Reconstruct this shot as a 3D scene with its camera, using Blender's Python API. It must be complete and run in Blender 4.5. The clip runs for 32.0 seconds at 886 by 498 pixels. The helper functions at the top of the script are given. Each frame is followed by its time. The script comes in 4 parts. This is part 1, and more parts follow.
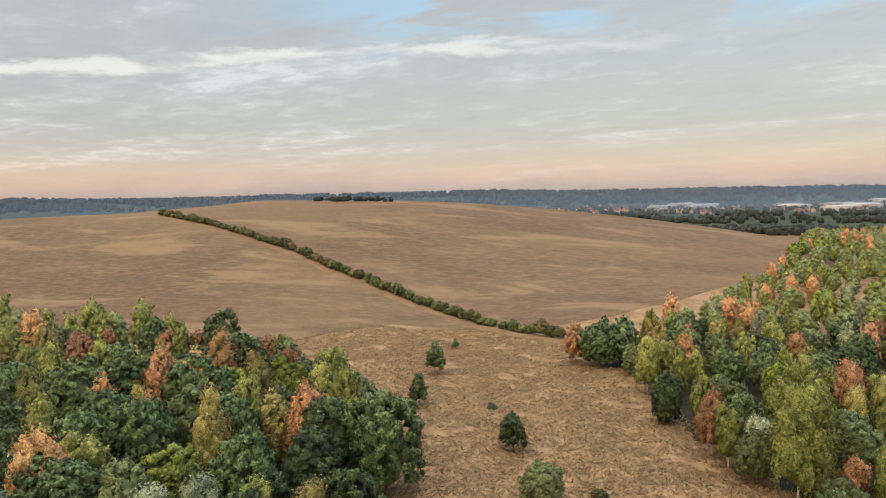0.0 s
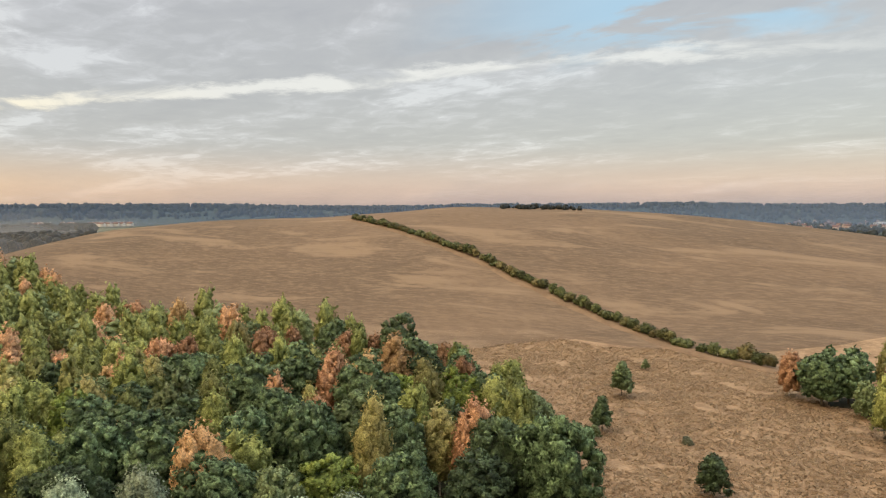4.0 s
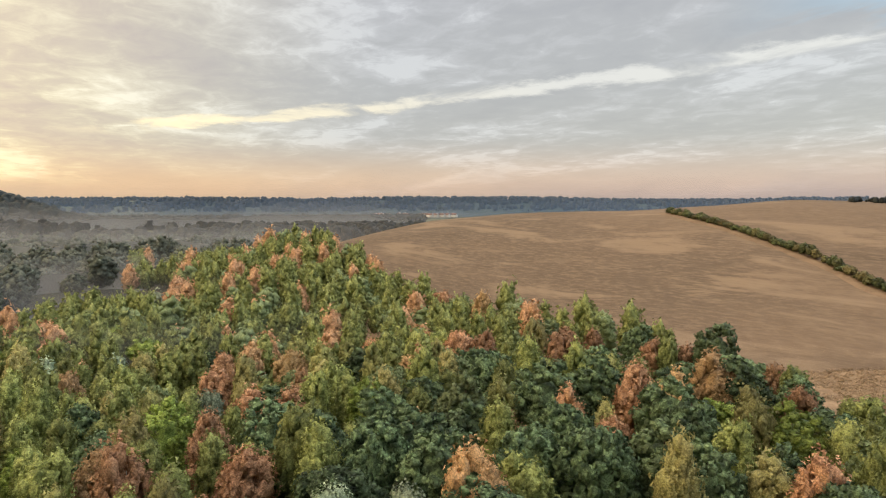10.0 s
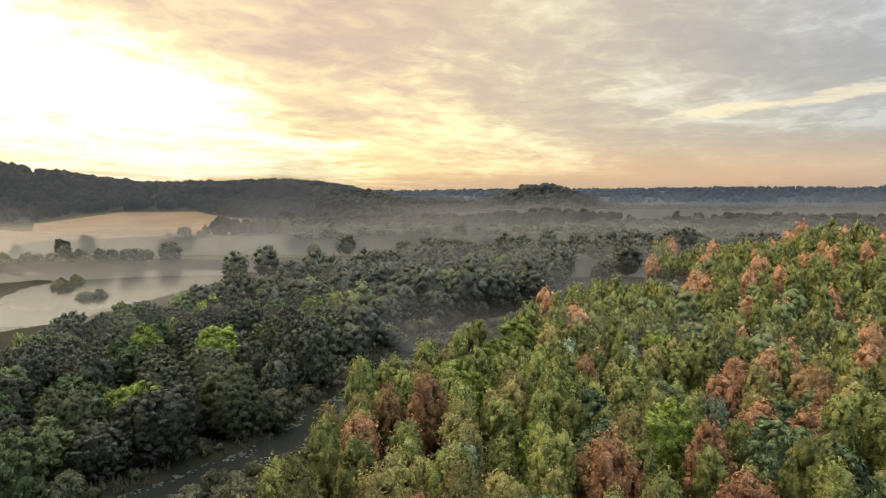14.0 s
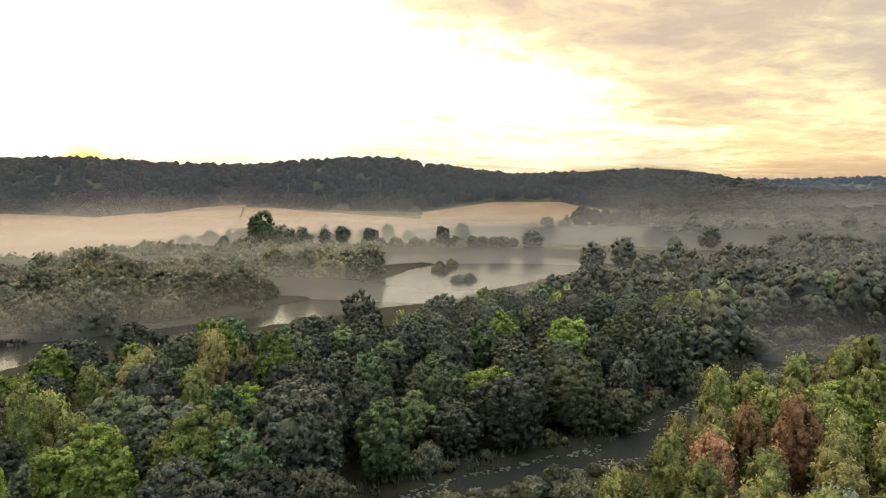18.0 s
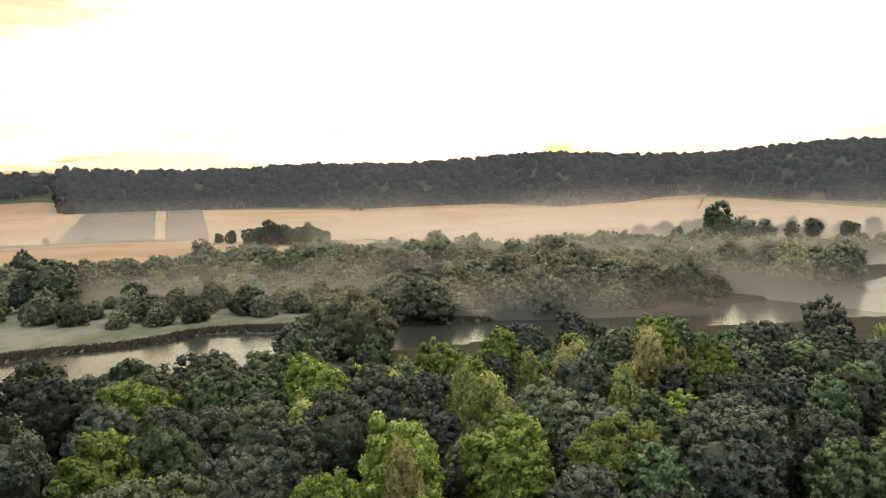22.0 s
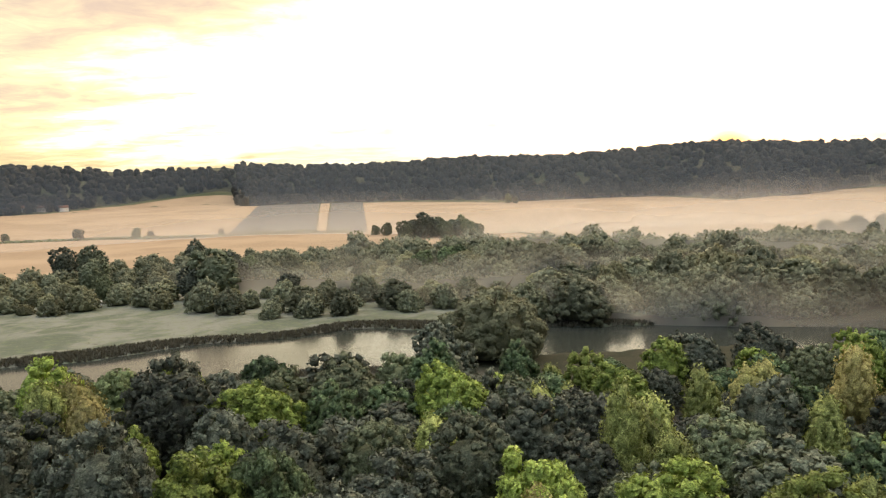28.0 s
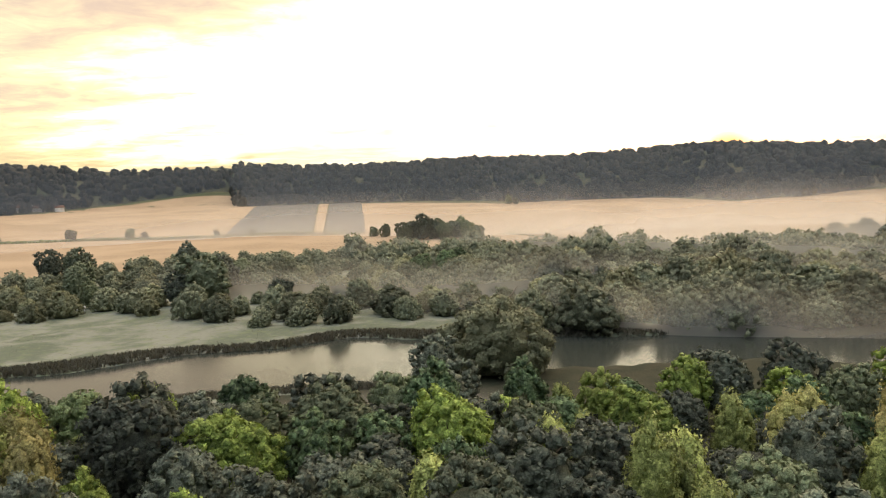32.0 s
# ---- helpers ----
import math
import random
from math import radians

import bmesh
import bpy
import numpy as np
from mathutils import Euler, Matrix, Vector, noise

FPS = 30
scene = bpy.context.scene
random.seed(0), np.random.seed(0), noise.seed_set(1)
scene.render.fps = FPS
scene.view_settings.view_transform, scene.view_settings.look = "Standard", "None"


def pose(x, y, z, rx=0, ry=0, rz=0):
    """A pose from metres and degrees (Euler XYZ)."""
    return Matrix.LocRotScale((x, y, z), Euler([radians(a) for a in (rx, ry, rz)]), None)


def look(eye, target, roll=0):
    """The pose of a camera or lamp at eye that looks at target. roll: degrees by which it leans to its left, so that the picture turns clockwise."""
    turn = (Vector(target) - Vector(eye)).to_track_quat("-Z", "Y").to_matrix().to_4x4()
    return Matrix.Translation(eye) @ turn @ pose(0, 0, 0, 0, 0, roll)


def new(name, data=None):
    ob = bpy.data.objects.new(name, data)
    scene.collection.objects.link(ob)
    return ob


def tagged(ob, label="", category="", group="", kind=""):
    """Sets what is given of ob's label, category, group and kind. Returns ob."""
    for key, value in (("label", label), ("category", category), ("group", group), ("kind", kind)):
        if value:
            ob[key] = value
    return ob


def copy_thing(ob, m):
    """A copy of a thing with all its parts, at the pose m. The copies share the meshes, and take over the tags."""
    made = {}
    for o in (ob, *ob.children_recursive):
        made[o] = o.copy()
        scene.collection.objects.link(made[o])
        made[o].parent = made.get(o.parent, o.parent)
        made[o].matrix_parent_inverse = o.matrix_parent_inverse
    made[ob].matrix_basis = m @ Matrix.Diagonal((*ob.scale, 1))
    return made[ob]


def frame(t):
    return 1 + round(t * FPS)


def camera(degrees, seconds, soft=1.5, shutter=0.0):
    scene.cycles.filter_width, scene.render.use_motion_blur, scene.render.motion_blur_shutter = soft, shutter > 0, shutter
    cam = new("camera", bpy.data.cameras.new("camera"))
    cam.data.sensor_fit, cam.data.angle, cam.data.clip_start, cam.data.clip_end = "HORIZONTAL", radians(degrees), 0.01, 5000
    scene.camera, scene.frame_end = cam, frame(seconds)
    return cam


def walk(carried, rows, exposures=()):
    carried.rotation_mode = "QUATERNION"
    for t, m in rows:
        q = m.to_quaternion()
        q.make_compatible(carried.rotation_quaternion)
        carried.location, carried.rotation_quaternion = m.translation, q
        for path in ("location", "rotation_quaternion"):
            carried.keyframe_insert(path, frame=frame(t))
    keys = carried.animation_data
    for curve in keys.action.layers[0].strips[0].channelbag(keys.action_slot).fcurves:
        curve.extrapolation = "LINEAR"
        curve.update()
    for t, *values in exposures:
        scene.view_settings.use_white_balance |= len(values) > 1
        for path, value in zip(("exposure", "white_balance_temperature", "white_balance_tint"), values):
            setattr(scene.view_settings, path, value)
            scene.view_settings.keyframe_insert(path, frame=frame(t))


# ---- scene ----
cam = camera(63.07, 32.0, soft=1.1)
ROWS = (
    (0.0, 0.88, -1.76, 39.22, 3.61, -4.29, -1.26),
    (0.5, 0.97, -0.24, 39.16, 3.68, -4.20, -1.20),
    (1.0, 1.02, 1.35, 39.13, 3.72, -4.12, -1.20),
    (1.5, 1.00, 2.98, 39.10, 3.78, -4.08, -1.08),
    (2.0, 0.92, 4.59, 39.03, 4.76, -3.99, -1.02),
    (2.5, 0.81, 6.04, 38.87, 6.27, -3.87, -0.97),
    (4.5, -0.17, 9.86, 37.36, 23.98, -3.11, -0.12),
    (5.0, -0.34, 11.12, 37.27, 29.58, -3.13, 0.04),
    (5.5, -0.48, 12.45, 37.28, 35.00, -3.24, 0.01),
    (6.0, -0.63, 13.70, 37.33, 39.35, -3.32, -0.04),
    (6.5, -0.94, 14.78, 37.38, 42.38, -3.39, -0.12),
    (7.0, -1.38, 15.84, 37.41, 43.13, -3.44, -0.16),
    (7.5, -1.97, 16.90, 37.41, 43.08, -3.49, -0.16),
    (8.0, -2.61, 17.97, 37.40, 43.05, -3.52, -0.13),
    (8.5, -3.28, 19.02, 37.40, 43.01, -3.57, -0.18),
    (9.0, -3.92, 20.04, 37.39, 43.01, -3.59, -0.18),
    (9.5, -4.66, 20.97, 37.39, 42.94, -3.63, -0.12),
    (10.0, -5.42, 21.95, 37.42, 42.89, -3.67, -0.12),
    (10.5, -6.18, 22.84, 37.48, 44.18, -3.74, -0.16),
    (11.0, -6.93, 23.61, 37.56, 47.22, -3.79, -0.13),
    (11.5, -7.54, 24.31, 37.63, 51.66, -3.87, -0.22),
    (12.0, -7.97, 24.95, 37.69, 57.06, -3.97, -0.44),
    (12.5, -8.25, 25.42, 37.77, 63.40, -4.02, -0.55),
    (13.0, -8.53, 25.77, 37.90, 69.77, -4.07, -0.53),
    (13.5, -8.65, 26.01, 38.05, 76.42, -4.15, -0.56),
    (14.0, -8.65, 26.16, 38.23, 83.06, -4.27, -0.38),
    (14.5, -8.60, 26.25, 38.38, 89.43, -4.40, -0.29),
    (16.5, -9.39, 26.78, 38.87, 100.50, -4.63, -0.39),
    (17.0, -10.62, 26.88, 38.88, 103.62, -4.66, -0.32),
    (17.5, -12.05, 26.98, 38.85, 106.99, -4.72, -0.54),
    (18.0, -13.48, 27.04, 38.80, 111.17, -4.78, -0.75),
    (18.5, -14.91, 27.11, 38.77, 115.50, -4.80, -1.06),
    (19.0, -16.22, 27.14, 38.79, 119.95, -4.80, -1.27),
    (19.5, -17.35, 26.98, 38.86, 124.41, -4.85, -1.27),
    (20.0, -18.43, 26.62, 38.94, 128.80, -4.87, -1.32),
    (20.5, -19.52, 26.20, 38.99, 133.20, -4.89, -1.37),
    (21.0, -20.53, 25.74, 39.00, 137.59, -4.87, -1.50),
    (21.5, -21.54, 25.23, 38.97, 142.06, -4.86, -1.59),
    (22.0, -22.64, 24.59, 38.94, 146.59, -4.82, -1.72),
    (22.5, -23.69, 23.81, 38.91, 150.84, -4.78, -1.84),
    (23.0, -24.62, 22.93, 38.89, 155.01, -4.75, -1.98),
    (23.5, -25.54, 22.00, 38.85, 158.84, -4.70, -2.03),
    (24.0, -26.33, 21.08, 38.80, 159.13, -4.78, -2.06),
    (24.5, -27.01, 20.17, 38.73, 159.08, -4.84, -2.04),
    (25.0, -27.63, 19.21, 38.63, 159.03, -4.90, -2.08),
    (25.5, -28.23, 18.19, 38.55, 158.99, -4.95, -2.04),
    (27.5, -30.57, 13.54, 38.34, 158.94, -5.01, -1.99),
    (28.0, -31.18, 12.21, 38.34, 158.95, -5.00, -1.96),
    (28.5, -31.79, 10.83, 38.33, 158.96, -5.01, -1.96),
    (29.0, -32.39, 9.37, 38.33, 158.94, -4.99, -1.98),
    (29.5, -33.00, 7.82, 38.33, 158.93, -5.01, -1.98),
    (30.0, -33.60, 6.27, 38.35, 158.92, -5.00, -1.96),
    (30.5, -34.20, 4.78, 38.38, 158.90, -4.98, -2.01),
    (31.0, -34.71, 3.32, 38.42, 158.91, -4.96, -1.89),
    (31.5, -35.22, 1.86, 38.47, 158.90, -4.96, -1.84),
    (32.0, -35.75, 0.39, 38.53, 158.90, -4.96, -1.84),
)
walk(cam, [(t, pose(x, y, z, 90 + pitch, 0, yaw) @ pose(0, 0, 0, 0, 0, roll)) for t, x, y, z, yaw, pitch, roll in ROWS],
     exposures=((0, -0.03), (4, -0.05), (7, -0.09), (10, -0.09), (12, -0.18), (16, -0.31), (20, -0.17), (23, -0.06), (25, 0.0), (32, 0.0)))

# ---- sky and sun ----
SUN_AZ, SUN_EL = radians(137.3), radians(5.0)
SUN_DIR = Vector((-math.sin(SUN_AZ) * math.cos(SUN_EL), math.cos(SUN_AZ) * math.cos(SUN_EL), math.sin(SUN_EL)))


class Nodes:
    """A short way to write node trees."""

    def __init__(self, tree):
        self.tree = tree
        tree.nodes.clear()

    def add(self, kind, **settings):
        node = self.tree.nodes.new(kind)
        for key, value in settings.items():
            if key == "operation":
                node.operation = value
            elif key == "blend":
                node.data_type, node.blend_type = "RGBA", value
            elif key == "sky":
                node.sky_type = value
        return node

    def put(self, socket, value):
        if hasattr(value, "is_linked"):
            self.tree.links.new(value, socket)
        else:
            socket.default_value = value

    def math(self, operation, a, b=0.0, c=0.0, clamp=False):
        node = self.add("ShaderNodeMath", operation=operation)
        node.use_clamp = clamp
        for socket, value in zip(node.inputs, (a, b, c)):
            self.put(socket, value)
        return node.outputs[0]

    def vec(self, operation, a, b=(0, 0, 0)):
        node = self.add("ShaderNodeVectorMath", operation=operation)
        self.put(node.inputs[0], a), self.put(node.inputs[1], b)
        return node.outputs["Value"] if operation in ("DOT_PRODUCT", "LENGTH", "DISTANCE") else node.outputs["Vector"]

    def noise(self, vector, scale, detail=4.0, rough=0.5, distortion=0.0):
        node = self.add("ShaderNodeTexNoise")
        self.put(node.inputs["Vector"], vector)
        for key, value in (("Scale", scale), ("Detail", detail), ("Roughness", rough), ("Distortion", distortion)):
            node.inputs[key].default_value = value
        return node.outputs["Fac"]

    def ramp(self, fac, *stops):
        node = self.add("ShaderNodeValToRGB")
        self.put(node.inputs["Fac"], fac)
        elements = node.color_ramp.elements
        while len(elements) < len(stops):
            elements.new(0.5)
        for element, (at, colour) in zip(elements, stops):
            element.position = at
            element.color = (*colour, 1) if len(colour) == 3 else colour
        return node.outputs["Color"]

    def mix(self, fac, a, b, blend="MIX"):
        node = self.add("ShaderNodeMix", blend=blend)
        self.put(node.inputs[0], fac)
        for socket, value in ((node.inputs[6], a), (node.inputs[7], b)):
            self.put(socket, (*value, 1) if isinstance(value, tuple) and len(value) == 3 else value)
        return node.outputs[2]

    def step(self, value, low, high):
        """0 below low, 1 above high, smooth between."""
        node = self.add("ShaderNodeMapRange")
        node.interpolation_type = "SMOOTHSTEP"
        for socket, v in zip(node.inputs, (value, low, high, 0.0, 1.0)):
            self.put(socket, v)
        return node.outputs[0]

    def scaled(self, vector, x, y, z):
        return self.vec("MULTIPLY", vector, (x, y, z))


def make_world():
    world = bpy.data.worlds.new("dawn_sky")
    scene.world = world
    world.use_nodes = True
    n = Nodes(world.node_tree)
    sky = n.add("ShaderNodeTexSky", sky="NISHITA")
    sky.sun_disc, sky.sun_elevation, sky.sun_rotation = False, SUN_EL, -SUN_AZ
    ray = n.add("ShaderNodeTexCoord").outputs["Generated"]
    split = n.add("ShaderNodeSeparateXYZ")
    n.put(split.inputs[0], ray)
    up = split.outputs[2]
    # clouds lie on a flat deck: the ray's place on it
    deck = n.math("ADD", n.math("MAXIMUM", up, 0.0), 0.09)
    flat = n.add("ShaderNodeCombineXYZ")
    n.put(flat.inputs[0], n.math("DIVIDE", split.outputs[0], deck))
    n.put(flat.inputs[1], n.math("DIVIDE", split.outputs[1], deck))
    place = flat.outputs[0]
    # long streets of cloud, drawn out along one direction
    street = n.add("ShaderNodeCombineXYZ")
    n.put(street.inputs[0], n.vec("DOT_PRODUCT", place, (-0.88, 0.47, 0)))
    n.put(street.inputs[1], n.vec("DOT_PRODUCT", place, (0.47, 0.88, 0)))
    place = street.outputs[0]
    bands = n.noise(n.scaled(place, 0.17, 0.42, 1), 1.0, 3.0, 0.5, 1.0)
    streaks = n.noise(n.scaled(place, 0.85, 1.25, 1), 1.0, 6.0, 0.58, 0.7)
    fine = n.noise(n.scaled(place, 4.6, 5.4, 1), 1.0, 4.0, 0.62, 0.5)
    cover = n.math("ADD", n.math("MULTIPLY", bands, 0.50), n.math("ADD", n.math("MULTIPLY", streaks, 0.30), n.math("MULTIPLY", fine, 0.20)))
    toward = n.vec("DOT_PRODUCT", ray, tuple(SUN_DIR))
    glow = n.step(toward, 0.0, 0.90)
    away = n.math("SUBTRACT", 1.0, glow)
    cloud = n.ramp(cover, (0.40, (0.66, 0.66, 0.68)), (0.435, (0.53, 0.525, 0.545)), (0.475, (0.465, 0.46, 0.475)), (0.53, (0.435, 0.43, 0.45)), (0.62, (0.39, 0.385, 0.41)))
    lit = n.ramp(cover, (0.40, (1.7, 1.45, 0.86)), (0.45, (1.32, 1.05, 0.56)), (0.49, (1.06, 0.78, 0.44)), (0.54, (0.92, 0.63, 0.40)), (0.62, (0.78, 0.53, 0.38)))
    deck_colour = n.mix(glow, cloud, lit)
    # breaks in the cloud show blue sky, away from the sun and high up
    breaks = n.noise(n.scaled(place, 0.8, 1.5, 1), 1.0, 5.0, 0.6, 0.6)
    gap = n.math("MULTIPLY", n.step(breaks, 0.46, 0.58), n.step(up, 0.165, 0.25))
    deck_colour = n.mix(n.math("MULTIPLY", n.math("MULTIPLY", gap, 0.75), n.step(toward, -0.35, -0.65)), deck_colour, (0.36, 0.60, 0.80))
    # low warm band over the horizon
    pink = n.math("MULTIPLY", n.step(up, 0.095, 0.0), 0.75)
    warm = n.mix(n.step(toward, -0.6, 0.6), (0.74, 0.52, 0.42), (1.05, 0.64, 0.30))
    deck_colour = n.mix(n.math("MULTIPLY", pink, n.math("SUBTRACT", 1.0, n.math("MULTIPLY", glow, 0.4))), deck_colour, warm)
    # one long bright streak of cloud in the north-west
    run = n.vec("DOT_PRODUCT", flat.outputs[0], (0.956, 0.292, 0))
    bow = n.math("SUBTRACT", n.math("MULTIPLY", n.math("POWER", n.math("ABSOLUTE", n.math("ADD", run, 1.8)), 2.0), -0.07), -3.87)
    wander = n.math("MULTIPLY", n.math("SUBTRACT", n.noise(flat.outputs[0], 1.9, 6.0, 0.68), 0.5), 0.8)
    off = n.math("ABSOLUTE", n.math("ADD", n.math("SUBTRACT", n.vec("DOT_PRODUCT", flat.outputs[0], (-0.292, 0.956, 0)), bow), wander))
    ends = n.math("MULTIPLY", n.step(run, -4.7, -3.7), n.step(run, 2.6, 0.4))
    streak = n.math("MULTIPLY", n.math("MULTIPLY", n.step(off, 0.22, 0.04), ends), n.step(streaks, 0.40, 0.56))
    deck_colour = n.mix(n.math("MULTIPLY", streak, 0.8), deck_colour, n.mix(n.step(run, -1.0, -4.0), (0.86, 0.84, 0.80), (1.25, 1.05, 0.66)))
    # the glare round the hidden sun
    near_sun = n.math("ADD", toward, n.math("SUBTRACT", n.math("MULTIPLY", n.math("SUBTRACT", 0.49, cover), 1.5), n.math("MULTIPLY", n.math("MAXIMUM", n.math("SUBTRACT", up, 0.14), 0.0), 0.5)))
    deck_colour = n.mix(n.math("MULTIPLY", n.step(near_sun, 0.50, 0.80), 0.85), deck_colour, (1.35, 1.08, 0.56))
    deck_colour = n.mix(n.step(near_sun, 0.66, 0.98), deck_colour, (2.6, 2.35, 1.75))
    # the rim of the sun, about to clear the ridge
    rim = n.vec("DOT_PRODUCT", ray, tuple(Vector((-math.sin(SUN_AZ), math.cos(SUN_AZ), 0.030)).normalized()))
    deck_colour = n.mix(n.step(rim, 0.9993, 0.99995), deck_colour, (1.15, 0.52, 0.14))
    zenith = n.math("ADD", 1.0, n.math("MULTIPLY", n.step(up, 0.36, 0.85), 3.4))
    deck_colour = n.vec("SCALE", deck_colour)
    n.put(deck_colour.node.inputs[3], zenith)
    low = n.add("ShaderNodeBackground")
    n.put(low.inputs[0], sky.outputs[0])
    low.inputs[1].default_value = 0.05
    high = n.add("ShaderNodeBackground")
    n.put(high.inputs[0], deck_colour)
    high.inputs[1].default_value = 1.0
    both, out = n.add("ShaderNodeAddShader"), n.add("ShaderNodeOutputWorld")
    n.put(both.inputs[0], low.outputs[0]), n.put(both.inputs[1], high.outputs[0])
    n.put(out.inputs[0], both.outputs[0])


make_world()
sun_data = bpy.data.lights.new("sun", "SUN")
sun_data.energy, sun_data.angle, sun_data.color = 0.8, radians(12), (1.0, 0.80, 0.58)
sun = new("sun", sun_data)
sun.matrix_world = look(SUN_DIR * 50, (0, 0, 0))

# ---- materials ----


def surface(name, build, roughness=0.9, bump=None):
    mat = bpy.data.materials.new(name)
    mat.use_nodes = True
    n = Nodes(mat.node_tree)
    colour, relief = build(n)
    shader, out = n.add("ShaderNodeBsdfPrincipled"), n.add("ShaderNodeOutputMaterial")
    n.put(shader.inputs["Base Color"], colour)
    shader.inputs["Roughness"].default_value = roughness
    shader.inputs["Specular IOR Level"].default_value = 0.2
    if bump and relief is not None:
        b = n.add("ShaderNodeBump")
        b.inputs["Strength"].default_value, b.inputs["Distance"].default_value = bump
        n.put(b.inputs["Height"], relief)
        n.put(shader.inputs["Normal"], b.outputs[0])
    n.put(out.inputs[0], shader.outputs[0])
    return mat


def place_of(n):
    return n.add("ShaderNodeNewGeometry").outputs["Position"]


def two_tone(a, b, c, coarse, fine, stretch=(1, 1, 1), split=(0.38, 0.62)):
    """Colour that drifts between a and b over metres, with grain towards c."""

    def build(n):
        p = n.scaled(place_of(n), *stretch)
        wide = n.noise(p, coarse, 4.0, 0.6, 0.4)
        grain = n.noise(p, fine, 3.0, 0.65)
        colour = n.mix(n.step(wide, *split), a, b)
        colour = n.mix(n.math("MULTIPLY", n.step(grain, 0.45, 0.75), 0.6), colour, c)
        return colour, grain

    return build


def leaves(name, dark, light, wild, translucent=0.13):
    """Foliage: each tree and each leaf clump has its own tone."""
    mat = bpy.data.materials.new(name)
    mat.use_nodes = True
    n = Nodes(mat.node_tree)
    tree = n.add("ShaderNodeObjectInfo").outputs["Random"]
    clump = n.add("ShaderNodeNewGeometry").outputs["Random Per Island"]
    clumps = n.noise(place_of(n), 0.75, 4.0, 0.6)
    tone = n.math("ADD", n.math("MULTIPLY", n.step(clumps, 0.36, 0.64), 0.68), n.math("MULTIPLY", clump, 0.32))
    colour = n.mix(tone, dark, light)
    colour = n.mix(n.math("MULTIPLY", n.step(tree, 0.55, 1.0), 0.65), colour, wild)
    fine = n.noise(place_of(n), 4.5, 3.0, 0.7)
    value = n.math("ADD", 0.58, n.math("MULTIPLY", n.math("FRACT", n.math("MULTIPLY", tree, 7.31)), 0.78))
    value = n.math("MULTIPLY", value, n.math("ADD", 0.62, n.math("MULTIPLY", n.step(fine, 0.34, 0.66), 0.76)))
    colour = n.vec("SCALE", colour)
    n.put(colour.node.inputs[3], value)
    diffuse, back, mixed = n.add("ShaderNodeBsdfPrincipled"), n.add("ShaderNodeBsdfTranslucent"), n.add("ShaderNodeMixShader")
    diffuse.inputs["Roughness"].default_value = 0.6
    diffuse.inputs["Specular IOR Level"].default_value = 0.25
    n.put(diffuse.inputs["Base Color"], colour)
    n.put(back.inputs[0], colour)
    ruffle = n.add("ShaderNodeBump")
    ruffle.inputs["Strength"].default_value, ruffle.inputs["Distance"].default_value = 0.9, 0.35
    n.put(ruffle.inputs["Height"], n.noise(place_of(n), 2.6, 4.0, 0.7))
    n.put(diffuse.inputs["Normal"], ruffle.outputs[0])
    mixed.inputs[0].default_value = translucent
    n.put(mixed.inputs[1], diffuse.outputs[0]), n.put(mixed.inputs[2], back.outputs[0])
    out = n.add("ShaderNodeOutputMaterial")
    n.put(out.inputs[0], mixed.outputs[0])
    return mat


OAK = leaves("oak_leaves", (0.014, 0.029, 0.013), (0.195, 0.285, 0.130), (0.230, 0.275, 0.118))
GREY = leaves("grey_leaves", (0.034, 0.042, 0.032), (0.165, 0.188, 0.134), (0.175, 0.21, 0.098))
LIME = leaves("lime_leaves", (0.085, 0.135, 0.024), (0.380, 0.480, 0.105), (0.32, 0.38, 0.10), 0.2)
BIRCH = leaves("birch_leaves", (0.098, 0.126, 0.032), (0.400, 0.440, 0.140), (0.41, 0.33, 0.135), 0.2)
SILVER = leaves("silver_leaves", (0.15, 0.20, 0.12), (0.42, 0.50, 0.32), (0.38, 0.42, 0.28))
# distant trees: blue-dark haze is put into the leaf colour
HAZE_WOODS = leaves("haze_wood_leaves", (0.016, 0.023, 0.023), (0.034, 0.042, 0.038), (0.036, 0.038, 0.030))
RUST = leaves("rust_leaves", (0.26, 0.128, 0.062), (0.62, 0.365, 0.205), (0.52, 0.38, 0.165), 0.2)
WILLOW = leaves("willow_leaves", (0.088, 0.104, 0.066), (0.285, 0.300, 0.190), (0.31, 0.30, 0.155), 0.3)
HEDGE = leaves("hedge_leaves", (0.045, 0.062, 0.026), (0.17, 0.19, 0.070), (0.21, 0.16, 0.07))
REED = leaves("reed_blades", (0.105, 0.105, 0.080), (0.18, 0.18, 0.135), (0.16, 0.17, 0.11), 0.45)
MEADOW = leaves("meadow_blades", (0.145, 0.15, 0.112), (0.195, 0.20, 0.15), (0.19, 0.195, 0.125), 0.5)
HAY = leaves("dry_grass_blades", (0.40, 0.275, 0.155), (0.62, 0.46, 0.28), (0.52, 0.39, 0.21), 0.5)

BARK = surface("bark", two_tone((0.09, 0.07, 0.05), (0.16, 0.13, 0.10), (0.05, 0.04, 0.03), 3.0, 20.0, (1, 1, 0.3)), 0.9, (0.6, 0.03))
BIRCH_BARK = surface("birch_bark", two_tone((0.55, 0.52, 0.47), (0.40, 0.36, 0.31), (0.08, 0.07, 0.06), 2.0, 9.0, (0.4, 0.4, 1.5)), 0.7, (0.4, 0.01))


